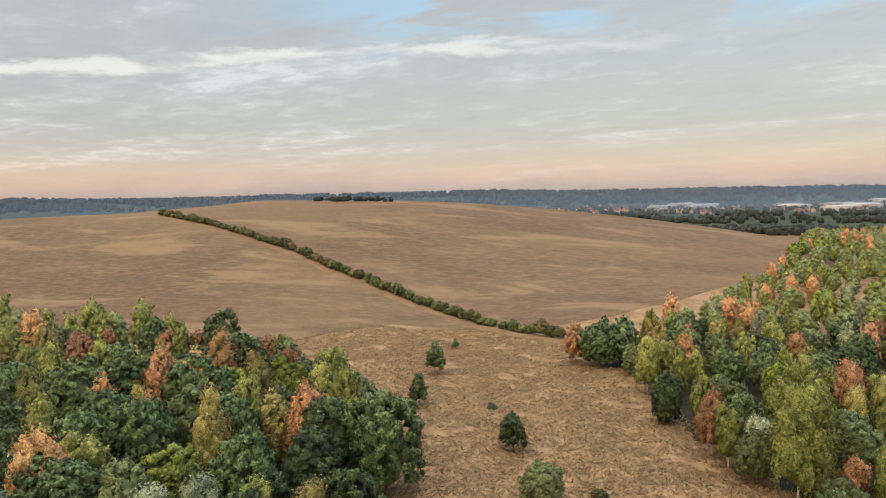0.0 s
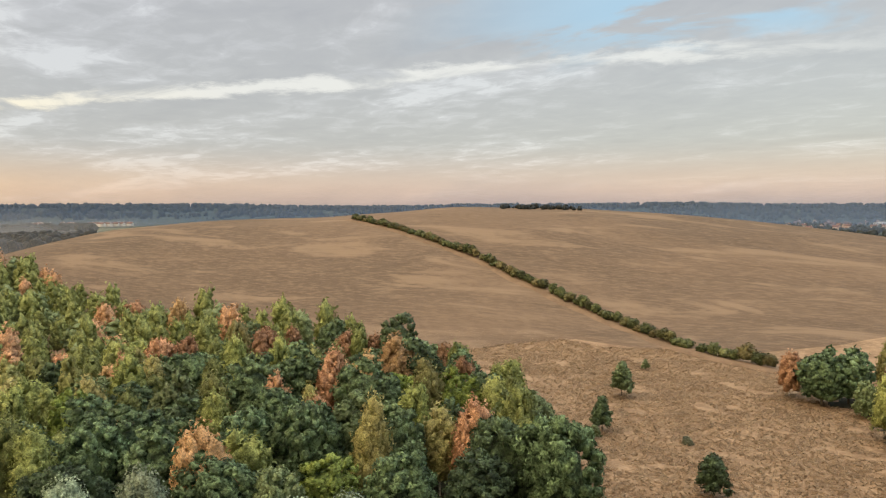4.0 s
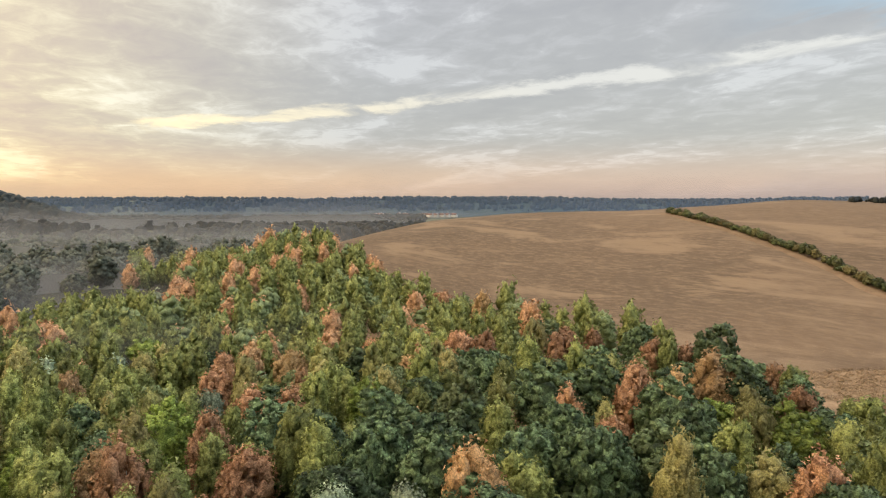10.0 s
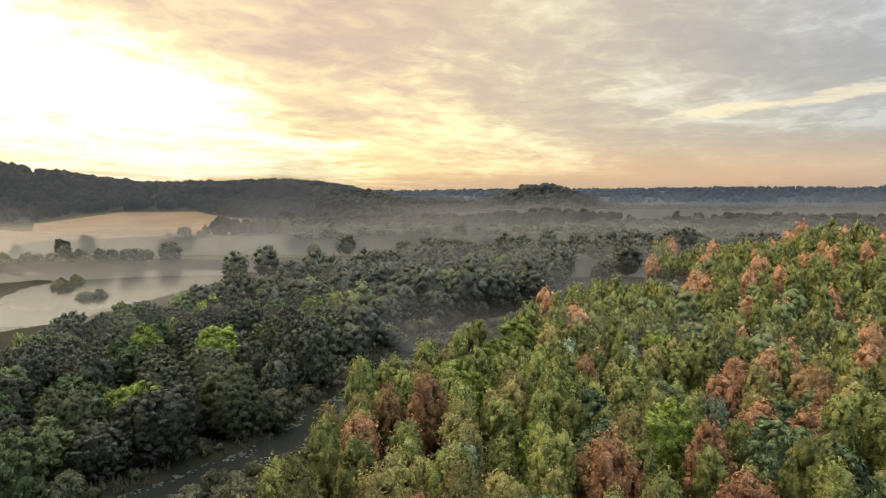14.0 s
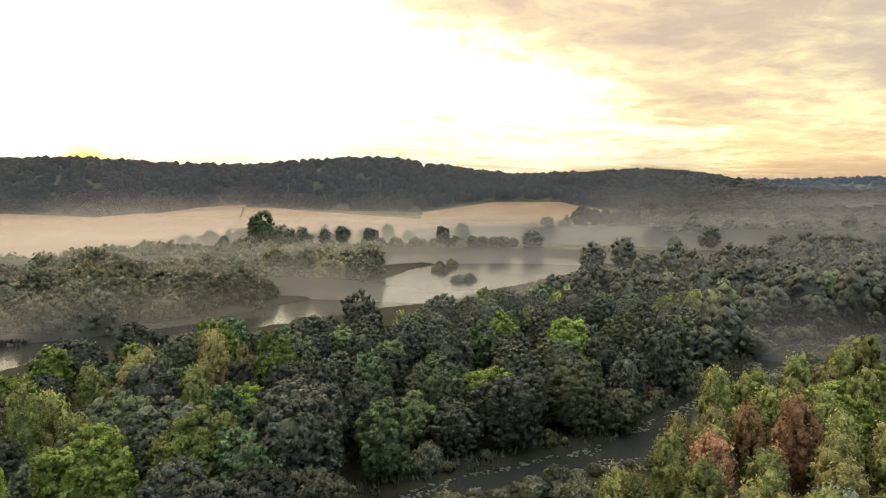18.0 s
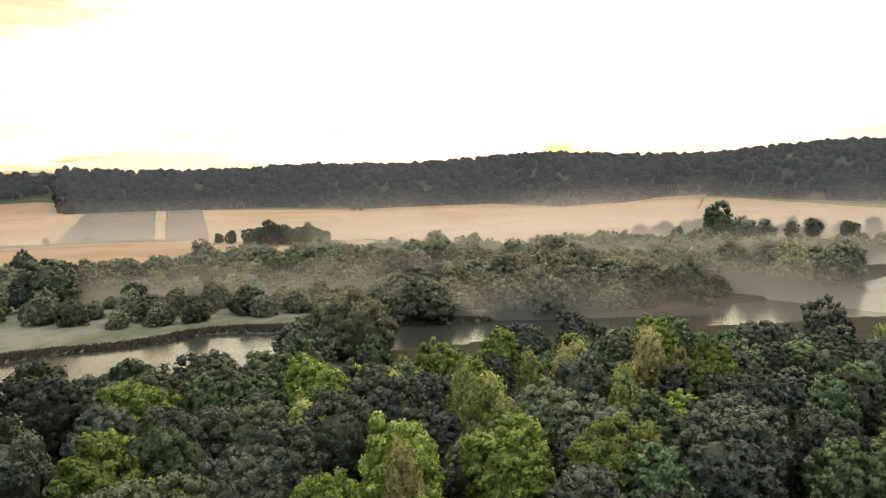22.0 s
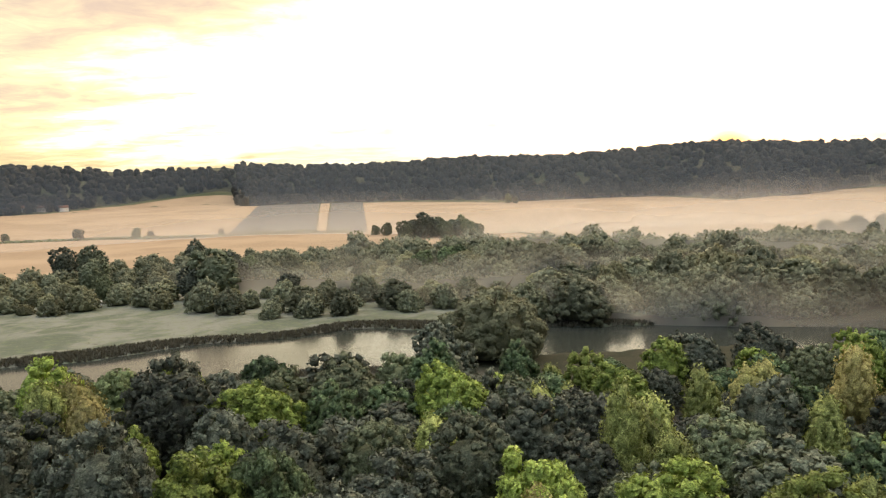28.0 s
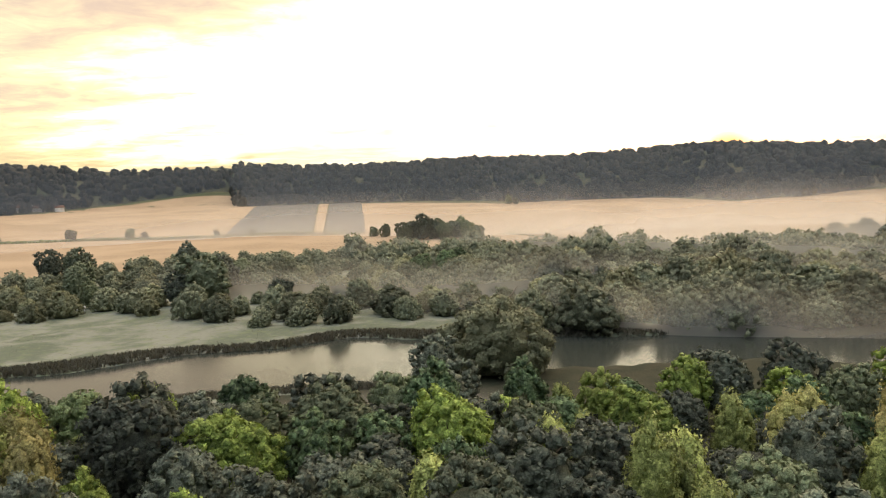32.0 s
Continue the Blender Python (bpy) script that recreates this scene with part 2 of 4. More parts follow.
def stubble_build(n):
    p = place_of(n)
    tone = n.noise(n.scaled(p, 0.55, 1.0, 1.0), 0.012, 4.0, 0.6, 0.8)
    worn = n.noise(n.scaled(p, 0.35, 1.0, 1.0), 0.05, 5.0, 0.65, 0.6)
    lines = n.noise(n.scaled(p, 0.06, 1.0, 1.0), 0.55, 3.0, 0.6, 0.2)
    grain = n.noise(n.scaled(p, 0.4, 1.0, 1.0), 0.6, 6.0, 0.75)
    colour = n.mix(n.step(tone, 0.36, 0.64), (0.154, 0.106, 0.066), (0.113, 0.080, 0.051))
    colour = n.mix(n.math("MULTIPLY", n.step(worn, 0.52, 0.64), 0.75), colour, (0.245, 0.173, 0.108))
    colour = n.mix(n.math("MULTIPLY", n.step(worn, 0.45, 0.33), 0.5), colour, (0.085, 0.060, 0.036))
    colour = n.mix(n.math("MULTIPLY", n.step(lines, 0.50, 0.75), 0.28), colour, (0.092, 0.064, 0.039))
    colour = n.mix(n.math("MULTIPLY", n.step(grain, 0.42, 0.66), 0.55), colour, (0.23, 0.162, 0.101))
    return colour, grain


STUBBLE = surface("stubble", stubble_build, 0.95, (0.9, 0.5))
FAR_STUBBLE = surface("far_stubble", two_tone((0.34, 0.25, 0.160), (0.27, 0.195, 0.122), (0.37, 0.28, 0.18), 0.012, 0.5), 0.95, (0.3, 0.1))
ROUGH = surface("rough_grass", two_tone((0.30, 0.205, 0.120), (0.20, 0.132, 0.076), (0.37, 0.27, 0.165), 0.13, 0.9, (1, 1, 1), (0.40, 0.60)), 0.95, (0.9, 0.3))
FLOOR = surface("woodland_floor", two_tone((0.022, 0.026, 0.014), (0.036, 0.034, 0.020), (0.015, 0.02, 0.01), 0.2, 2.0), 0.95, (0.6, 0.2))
MARSH = surface("marsh_ground", two_tone((0.095, 0.110, 0.078), (0.185, 0.19, 0.155), (0.15, 0.18, 0.085), 0.07, 0.45), 0.95, (0.6, 0.2))
PASTURE = surface("far_land", two_tone((0.07, 0.085, 0.045), (0.13, 0.125, 0.07), (0.05, 0.06, 0.03), 0.008, 0.09), 0.95)
FAR_WOODS = surface("far_woods", two_tone((0.022, 0.036, 0.026), (0.045, 0.060, 0.038), (0.085, 0.085, 0.05), 0.006, 0.05, (1, 1, 1), (0.45, 0.6)), 0.95)
FALLOW = surface("fallow_plot", two_tone((0.082, 0.084, 0.082), (0.108, 0.106, 0.098), (0.14, 0.125, 0.10), 0.03, 0.6), 0.95)


def water_build():
    mat = bpy.data.materials.new("still_water")
    mat.use_nodes = True
    n = Nodes(mat.node_tree)
    shader, out, b = n.add("ShaderNodeBsdfPrincipled"), n.add("ShaderNodeOutputMaterial"), n.add("ShaderNodeBump")
    shader.inputs["Base Color"].default_value = (0.03, 0.035, 0.03, 1)
    shader.inputs["Roughness"].default_value, shader.inputs["IOR"].default_value = 0.16, 1.33
    b.inputs["Strength"].default_value, b.inputs["Distance"].default_value = 0.05, 0.03
    n.put(b.inputs["Height"], n.noise(n.scaled(place_of(n), 1, 1.6, 1), 0.7, 3.0))
    n.put(shader.inputs["Normal"], b.outputs[0])
    n.put(out.inputs[0], shader.outputs[0])
    return mat


WATER = water_build()

# ---- the lie of the land ----
WATER_Z = -6.0
RIVER = ((0, 0), (-45, -6), (-84, -12), (-100, -15), (-112, -8), (-133, 11), (-169, 27), (-199, 36), (-225, 45), (-271, 85), (-330, 150), (-420, 230))
LAKE = ((60, -182), (0, -186), (-75, -184), (-150, -158), (-206, -128), (-315, -98), (-380, -90), (-425, -85))
LAKE_HALF = (16, 20, 24, 17, 14, 32, 46, 44)


def smooth(v):
    v = np.clip(v, 0, 1)
    return v * v * (3 - 2 * v)


def line_gap(x, y, line, halves=None):
    """The distance to a line, less its half width there."""
    best = np.full(np.shape(x), 1e9)
    for k in range(len(line) - 1):
        (ax, ay), (bx, by) = line[k], line[k + 1]
        dx, dy = bx - ax, by - ay
        s = np.clip(((x - ax) * dx + (y - ay) * dy) / (dx * dx + dy * dy), 0, 1)
        gap = np.hypot(x - ax - s * dx, y - ay - s * dy)
        if halves:
            gap = gap - (halves[k] + s * (halves[k + 1] - halves[k]))
        best = np.minimum(best, gap)
    return best


def wave(x, y, size, seed=0.0):
    """Cheap smooth unevenness between -1 and 1."""
    x, y = x / size + seed, y / size - seed * 0.7
    return (np.sin(x * 1.7 + 1.3 * np.sin(y * 1.1)) + np.sin(y * 2.1 + 1.7 * np.sin(x * 0.9 + 2)) + np.sin((x + y) * 1.3 + seed)) / 3


def wood_foot(az):
    """How far off the ridge's wood begins, by azimuth."""
    return np.interp(az, (96, 102, 110, 118, 125, 130, 135, 140, 150, 160, 173, 173.7, 181, 188, 195), (990, 1000, 1010, 1100, 1240, 1130, 1060, 1190, 1160, 1370, 1400, 1500, 1500, 1400, 1340))


def wood_edge(az):
    """Where the trees begin: some fields climb the foot of the ridge."""
    return wood_foot(az) + np.interp(az, (96, 101, 107, 112, 121, 127, 131, 173.4, 173.8, 180, 189), (0, 130, 120, 0, 0, 70, 0, 0, 170, 110, 0))


HILL_AZ, HILL_FAR = radians(20), 420.0


def height(x, y):
    x, y = np.asarray(x, float), np.asarray(y, float)
    r, az = np.hypot(x, y), np.degrees(np.arctan2(-x, y))
    az = np.where(az < -120, az + 360, az)
    z = -5 * np.maximum(smooth((-0.9 * x - 0.2 * y - 20) / 90), smooth((-y - 60) / 80)) * smooth((r - 30) / 40)
    # the stubble hill
    hx, hy = -math.sin(HILL_AZ) * HILL_FAR, math.cos(HILL_AZ) * HILL_FAR
    u = (x - hx) * math.cos(HILL_AZ) + (y - hy) * math.sin(HILL_AZ)
    v = -(x - hx) * math.sin(HILL_AZ) + (y - hy) * math.cos(HILL_AZ)
    along = smooth(0.12 + 0.88 * np.clip(1 - np.where(u < 0, (u / 262) ** 4, (u / 385) ** 2), -0.2, 1)) * 0.25 + 0.75 * np.clip(1 - np.where(u < 0, (u / 255) ** 4, (u / 375) ** 2), 0, 1)
    z = z + 37.5 * along * 0.5 * (1 + np.cos(np.pi * np.clip(np.abs(v) / 245, 0, 1)))
    # the far side of the valley: fields, then a wooded ridge
    south = smooth((az - 84) / 12)
    foot = wood_foot(az)
    z = z + south * (17 * smooth((r - 560) / 800) + (74 + 10 * wave(az * 9, r * 0.1, 40) + 16 * smooth((az - 172) / 3)) * smooth((r - foot) / 420) * (0.50 + 0.50 * smooth((az - 103) / 12)))
    # a low wooded hill beyond the misty valley, and the far skyline
    z = z + 46 * np.exp(-(((az - 74.5) / 4.2) ** 2) - ((r - 1500) / 260) ** 2)
    z = z + 26 * np.exp(-(((az - 90) / 12) ** 2) - ((r - 1900) / 300) ** 2)
    far = smooth((r - 2300) / 1500)
    z = z + far * (1 - south) * (44 - 16 * smooth((4 - az) / 22) + 12 * smooth((az - 20) / 20) + 5 * wave(az * 12, r * 0.02, 50))
    z = z - 18 * smooth((r - 700) / 700) * (1 - far) * smooth((20 - az) / 20)
    z = z + 0.35 * wave(x, y, 17) + 0.8 * wave(x, y, 90, 2.0) * smooth((r - 150) / 300)
    # river bed and lake bed
    z = z - 2.6 * smooth((7 - line_gap(x, y, RIVER)) / 5)
    lake = line_gap(x, y, LAKE, LAKE_HALF) + 4 * wave(x, y, 14, 1.0)
    z = np.where(r < 700, z + (-8.5 - z) * smooth((2 - lake) / 6), z)
    return z


def part(name, mesh, material, parent=None, label="", shade=False):
    ob = new(name, mesh)
    if material is not None:
        mesh.materials.append(material)
    if parent is not None:
        ob.parent = parent
    if label:
        ob["label"] = label
    if shade:
        mesh.polygons.foreach_set("use_smooth", [True] * len(mesh.polygons))
    return ob


def grid_mesh(name, x, y, z, closed=False):
    """A sheet through rows and columns of places."""
    rows, cols = x.shape
    mesh = bpy.data.meshes.new(name)
    index = np.arange(rows * cols).reshape(rows, cols)
    right = np.roll(index, -1, 1) if closed else index[:, 1:]
    left = index if closed else index[:, :-1]
    faces = np.stack([left[:-1], right[:-1], right[1:], left[1:]], -1).reshape(-1, 4)
    mesh.vertices.add(rows * cols)
    mesh.vertices.foreach_set("co", np.stack([x, y, z], -1).ravel())
    mesh.loops.add(faces.size)
    mesh.loops.foreach_set("vertex_index", faces.ravel())
    mesh.polygons.add(len(faces))
    mesh.polygons.foreach_set("loop_start", np.arange(0, faces.size, 4))
    mesh.polygons.foreach_set("use_smooth", np.ones(len(faces), bool))
    mesh.update(calc_edges=True)
    return mesh


def polar(az, r):
    return -np.sin(np.radians(az)) * r, np.cos(np.radians(az)) * r


azimuths = np.concatenate([np.arange(-45, 205, 0.625), np.arange(205, 315, 5)])
radii = np.concatenate([[0.5, 10, 20, 30], np.arange(36, 560, 4), np.geomspace(560, 4700, 75)])
aa, rr = np.meshgrid(azimuths, radii)
gx, gy = polar(aa, rr)
ground = part("ground", grid_mesh("ground", gx, gy, height(gx, gy), True), None)
tagged(ground, "dark earth and rough grass of a wide valley", "ground", kind="structure")
# which ground lies where
fx, fy = gx[:-1], gy[:-1]
fa, fr = aa[:-1], rr[:-1]
zone = np.where(fr > 520, 1, 0)
zone = np.where((fy < -150) & (fr < 520), 2, zone)
west_edge = np.interp(fa, (8, 10, 14, 20, 23, 28, 35, 42.5, 46.7), (118, 122, 150, 176, 178, 203, 226, 255, 310))
in_west = (fr < west_edge - 5) & (fx < -21 - 0.16 * (fy - 90))
in_east = fx > np.interp(fy, (80, 97, 113, 122, 152, 158, 165, 193, 232, 297, 411), (35, 33, 28, 26, 27, 21, 29, 46, 72, 118, 178)) + 5
zone = np.where((fy > 62) & (fr < 330) & (fa > -45) & (fa < 47) & ~in_west & ~in_east, 3, zone)
zone = np.where((fr > 200) & (fr < 700) & (fa > -30) & (fa < 47), 3, zone)
zone = np.where(((fr > 1900) & (fa < 64)) | ((fr > 720) & (fa < 25)), 4, zone)
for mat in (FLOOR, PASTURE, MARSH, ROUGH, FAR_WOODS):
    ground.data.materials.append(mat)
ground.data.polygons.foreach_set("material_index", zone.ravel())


def drape(name, az, near, far, material, label, category="field", lift=0.3, cols=60, rows=60):
    """A field laid on the land between two edges that run along the azimuths."""
    s = np.linspace(0, 1, cols)
    a = az[0] + (az[1] - az[0]) * s
    k = np.linspace(0, 1, len(near))
    n, f = np.interp(s, k, near), np.interp(s, np.linspace(0, 1, len(far)), far)
    t = np.linspace(0, 1, rows)[:, None]
    r = n + (f - n) * t
    x, y = polar(a + 0 * r, r)
    z = height(x, y) + lift
    z[0], z[-1] = z[0] - lift - 0.5, z[-1] - lift - 0.5
    return tagged(part(name, grid_mesh(name, x, y, z), material), label, category, kind="structure")

field = drape("stubble_field", (-27.8, 52), (380, 320, 285, 250, 222, 207, 199, 200, 206, 200, 190, 175, 160, 165, 180, 205, 235, 330, 420), (640, 680, 690, 690, 690, 690, 660, 640), STUBBLE,
              "dry golden stubble field over a rounded hill", cols=170, rows=90)
far_fields = (
    ("far_field", (95, 111), (800, 780, 760), (1000, 1120, 1125, 1030), "small pale stubble field beside a dark wood"),
    ("far_field", (111.04, 125), (640, 600, 560), (900, 980, 1110, 1270), "pale stubble field below a dark wooded ridge"),
    ("far_field", (125.04, 135), (470, 450), (1300, 1190, 1060), "pale stubble field with a curved upper edge"),
    ("far_field", (135.04, 164.4), (440, 430, 440), (1050, 1190, 1200, 1150, 1250, 1385), "wide pale stubble field below a wooded ridge"),
    ("far_field", (169.6, 173.2), (745, 740), (1410, 1425), "corner of a pale stubble field beside a fallow plot"),
    ("far_field", (173.2, 190), (740, 790, 800), (1640, 1640, 1610, 1540, 1440, 1370), "pale stubble field with faint tramlines"),
    ("far_field", (162.6, 190), (440, 440), (683, 715, 728, 760, 775), "long pale stubble strip along a field hedge"),
)
for name, az, near, far, label in far_fields:
    drape(name, az, near, far, FAR_STUBBLE, label, lift=0.8)


def plot(name, corners, material, label):
    """A four-cornered field from azimuths and distances: near left, near right, far right, far left."""
    s, t = np.meshgrid(np.linspace(0, 1, 16), np.linspace(0, 1, 40))
    (a0, r0), (a1, r1), (a2, r2), (a3, r3) = corners
    (x0, y0), (x1, y1), (x2, y2), (x3, y3) = (polar(a, r) for a, r in ((a0, r0), (a1, r1), (a2, r2), (a3, r3)))
    x = (x0 * (1 - s) + x1 * s) * (1 - t) + (x3 * (1 - s) + x2 * s) * t
    y = (y0 * (1 - s) + y1 * s) * (1 - t) + (y3 * (1 - s) + y2 * s) * t
    tagged(part(name, grid_mesh(name, x, y, height(x, y) + 1.5), material), label, "field", kind="structure")


plot("fallow_field", ((172.9, 730), (166.3, 700), (167.1, 1385), (171.6, 1420)), FALLOW, "grey-green fallow plot between stubble fields")
plot("fallow_field", ((165.3, 697), (162.1, 692), (163.8, 1385), (166.2, 1385)), FALLOW, "grey-green fallow plot between stubble fields")
plot("far_field", ((166.2, 700), (165.4, 697), (166.3, 1385), (167.0, 1385)), FAR_STUBBLE, "narrow pale strip between fallow plots")

wx, wy = np.meshgrid(np.linspace(-640, 120, 40), np.linspace(-300, 160, 40))
water = tagged(part("water", grid_mesh("water", wx, wy, np.full(wx.shape, WATER_Z)), WATER), "still lake and river water reflecting the pale sky", "water", kind="structure")

# ---- foliage ----


def ball(rings=4, segs=7):
    """Points and faces of a coarse ball."""
    pts = [(0, 0, 1)]
    for i in range(1, rings):
        a = math.pi * i / rings
        pts += [(math.sin(a) * math.cos(2 * math.pi * (j + 0.5 * (i % 2)) / segs), math.sin(a) * math.sin(2 * math.pi * (j + 0.5 * (i % 2)) / segs), math.cos(a)) for j in range(segs)]
    pts.append((0, 0, -1))
    faces = [(0, 1 + j, 1 + (j + 1) % segs) for j in range(segs)]
    for i in range(rings - 2):
        b = 1 + i * segs
        for j in range(segs):
            k = (j + 1) % segs
            faces += [(b + j, b + segs + j, b + k), (b + k, b + segs + j, b + segs + k)]
    b = 1 + (rings - 2) * segs
    faces += [(len(pts) - 1, b + (j + 1) % segs, b + j) for j in range(segs)]
    return np.array(pts), np.array(faces)


BALL_P, BALL_F = ball()
SMALL_P, SMALL_F = ball(3, 6)
CORE_P, CORE_F = ball(5, 7)
KNOB_P, KNOB_F = ball(2, 5)


def tri_mesh(name, points, faces, normals=None):
    mesh = bpy.data.meshes.new(name)
    points, faces = np.asarray(points, np.float32), np.asarray(faces, np.int32)
    mesh.vertices.add(len(points))
    mesh.vertices.foreach_set("co", points.ravel())
    mesh.loops.add(faces.size)
    mesh.loops.foreach_set("vertex_index", faces.ravel())
    mesh.polygons.add(len(faces))
    mesh.polygons.foreach_set("loop_start", np.arange(0, faces.size, 3))
    mesh.update(calc_edges=True)
    if normals is not None:
        # leaves shade like the soft mass that they belong to
        mesh.polygons.foreach_set("use_smooth", np.ones(len(faces), bool))
        mesh.normals_split_custom_set_from_vertices(np.asarray(normals, float).tolist())
    return mesh


def unit(v):
    return v / (np.linalg.norm(v, axis=-1, keepdims=True) + 1e-9)


def leaf_cards(rng, at, out, size, droop=0.0, wild=0.34):
    """Leafy sprays at the given places, each one triangle, turned outwards and to the light."""
    count = len(at)
    normal = unit(out + np.array([0, 0, 0.12]) + rng.normal(size=(count, 3)) * wild)
    side = unit(np.cross(normal, rng.normal(size=(count, 3))))
    length = unit(np.cross(normal, side) * (1 - droop) + np.array([0, 0, -droop * 1.6]))
    side = unit(np.cross(length, normal))
    s = size * rng.uniform(0.6, 1.4, (count, 1))
    wide = 0.5 - 0.2 * droop
    points = np.stack([at - length * s * 0.45 + side * s * wide, at - length * s * 0.45 - side * s * wide, at + length * s * (0.6 + 0.6 * droop)], 1).reshape(-1, 3)
    faces = np.arange(count * 3).reshape(-1, 3)
    facing = np.cross(points[1::3] - points[0::3], points[2::3] - points[0::3])
    wrong = (facing * out).sum(1) < 0
    faces[wrong] = faces[wrong][:, ::-1]
    return points, faces


def girth(shape, h):
    """How wide a crown is at the height h, from -1 at its foot to 1 at its top."""
    if shape == "spire":
        return 0.98 * np.clip(1 - h, 0, 2) ** 0.44 * np.clip(1.06 + h, 0, 2) ** 0.30
    if shape == "cone":
        return np.clip(0.06 + 0.55 * (1 - h), 0, 1) * np.clip((h + 1.05) / 0.35, 0.3, 1)
    if shape == "dome":
        return np.sqrt(np.clip(1 - np.clip((h + 0.75) / 1.75, 0, 1) ** 2.2, 0, 1))
    return np.sqrt(np.clip(1 - np.abs(h) ** 2.4, 0, 1))


def crown(rng, radius, top, bottom, tufts, cards, size, shape="round", droop=0.0, mould=None):
    """A crown: boughs swell out of an uneven form, tufts sit close on them with creases between, and leaf sprays stand off the tufts."""
    mid, half = (top + bottom) / 2, (top - bottom) / 2
    soft = shape == "spire"
    mould_p, mould_f = mould or (BALL_P, BALL_F)
    boughs = unit(rng.normal(size=(5 if soft else 7, 3)) + [0, 0, 0.25])
    k = np.arange(tufts)
    h = 1 - 1.72 * (k + 0.5) / tufts + rng.normal(0, 0.03, tufts)
    a = k * 2.39996 + rng.normal(0, 0.25, tufts)
    wide = girth(shape, h)
    way = unit(np.stack([np.cos(a) * wide, np.sin(a) * wide, h], 1))
    grow = (0.74 + 0.38 * np.exp(-(1 - (way @ boughs.T).max(1)) / 0.15)) * rng.uniform(0.91, 1.07, tufts)
    tuft = radius * rng.uniform(0.7, 1.3, tufts) * 1.75 * math.sqrt(half / radius) / math.sqrt(tufts)
    room = 1 - 0.75 * tuft.mean() / radius
    centres = np.stack([np.cos(a) * wide * radius * room, np.sin(a) * wide * radius * room, h * (half - tuft.mean() * 0.8)], 1) * grow[:, None] + [0, 0, mid]
    outward = unit(way / [radius, radius, half])
    stretch = np.array([1, 1, 1.7 if droop else 1.25 if soft else 0.85])
    share = np.maximum(3, (cards * tuft**2 / (tuft**2).sum()).astype(int))
    owner = np.repeat(k, share)
    n = len(owner)
    out = unit(rng.normal(size=(n, 3)) + outward[owner] * 0.8 + [0, 0, 0.3])
    ragged = rng.uniform(0.70, 1.30, (n, 1)) if soft else rng.uniform(0.72, 1.14, (n, 1))
    at = centres[owner] + out * tuft[owner][:, None] * stretch * ragged
    points, faces = leaf_cards(rng, at, out, size, droop, 0.6)
    card_normals = np.repeat(unit(out + outward[owner] * 0.35 + rng.normal(size=at.shape) * 0.22), 3, 0)
    # the tufts themselves, knobbly and close-set
    m = len(mould_p)
    knob = tuft[:, None, None] * (0.74 + rng.uniform(-0.24, 0.24, (tufts, m, 1)))
    solid = centres[:, None] + mould_p[None] * stretch * knob
    solid_f = (mould_f[None] + (np.arange(tufts) * m)[:, None, None]).reshape(-1, 3)
    solid_n = unit(mould_p[None] + outward[:, None] * 0.25 + rng.normal(size=solid.shape) * 0.3)
    # the dark inside
    core_h = CORE_P[:, 2]
    ring = np.hypot(CORE_P[:, 0], CORE_P[:, 1]) + 1e-6
    core_w = girth(shape, core_h) * 0.62 * radius / ring
    core = np.stack([CORE_P[:, 0] * core_w, CORE_P[:, 1] * core_w, core_h * half * 0.7 + mid], 1)
    base = len(points)
    return (np.concatenate([points, solid.reshape(-1, 3), core]), np.concatenate([faces, solid_f + base, CORE_F + base + tufts * m]),
            np.concatenate([card_normals, solid_n.reshape(-1, 3), CORE_P]))


def limbs(rng, height_, radius, reach, count, low=0.35):
    """A tapered, slightly bent trunk with limbs that rise into the crown."""
    points, faces = [], []

    def tube(path, r0, r1, segs=5):
        base = sum(len(p) for p in points)
        ring = np.array([(math.cos(2 * math.pi * j / segs), math.sin(2 * math.pi * j / segs), 0) for j in range(segs)])
        n = len(path)
        points.append(np.concatenate([np.array(p) + ring * (r0 + (r1 - r0) * i / (n - 1)) for i, p in enumerate(path)]))
        for i in range(n - 1):
            for j in range(segs):
                a, b = base + i * segs + j, base + i * segs + (j + 1) % segs
                faces.extend([(a, b, a + segs), (b, b + segs, a + segs)])

    lean = rng.uniform(-0.04, 0.04, 2) * height_
    tube([(0, 0, -0.6), (lean[0] * 0.2, lean[1] * 0.2, height_ * 0.25), (lean[0] * 0.6, lean[1] * 0.6, height_ * 0.55), (lean[0], lean[1], height_ * 0.9)], radius, radius * 0.2, 6)
    for k in range(count):
        h = height_ * (low + 0.45 * k / count)
        a = k * 2.4 + rng.uniform(-0.4, 0.4)
        end = reach * rng.uniform(0.6, 0.95)
        s = h / height_
        tube([(lean[0] * s, lean[1] * s, h), (math.cos(a) * end * 0.55, math.sin(a) * end * 0.55, h + end * 0.45), (math.cos(a) * end, math.sin(a) * end, h + end * 0.75)], radius * 0.42, radius * 0.1, 4)
    return np.concatenate(points), np.array(faces)


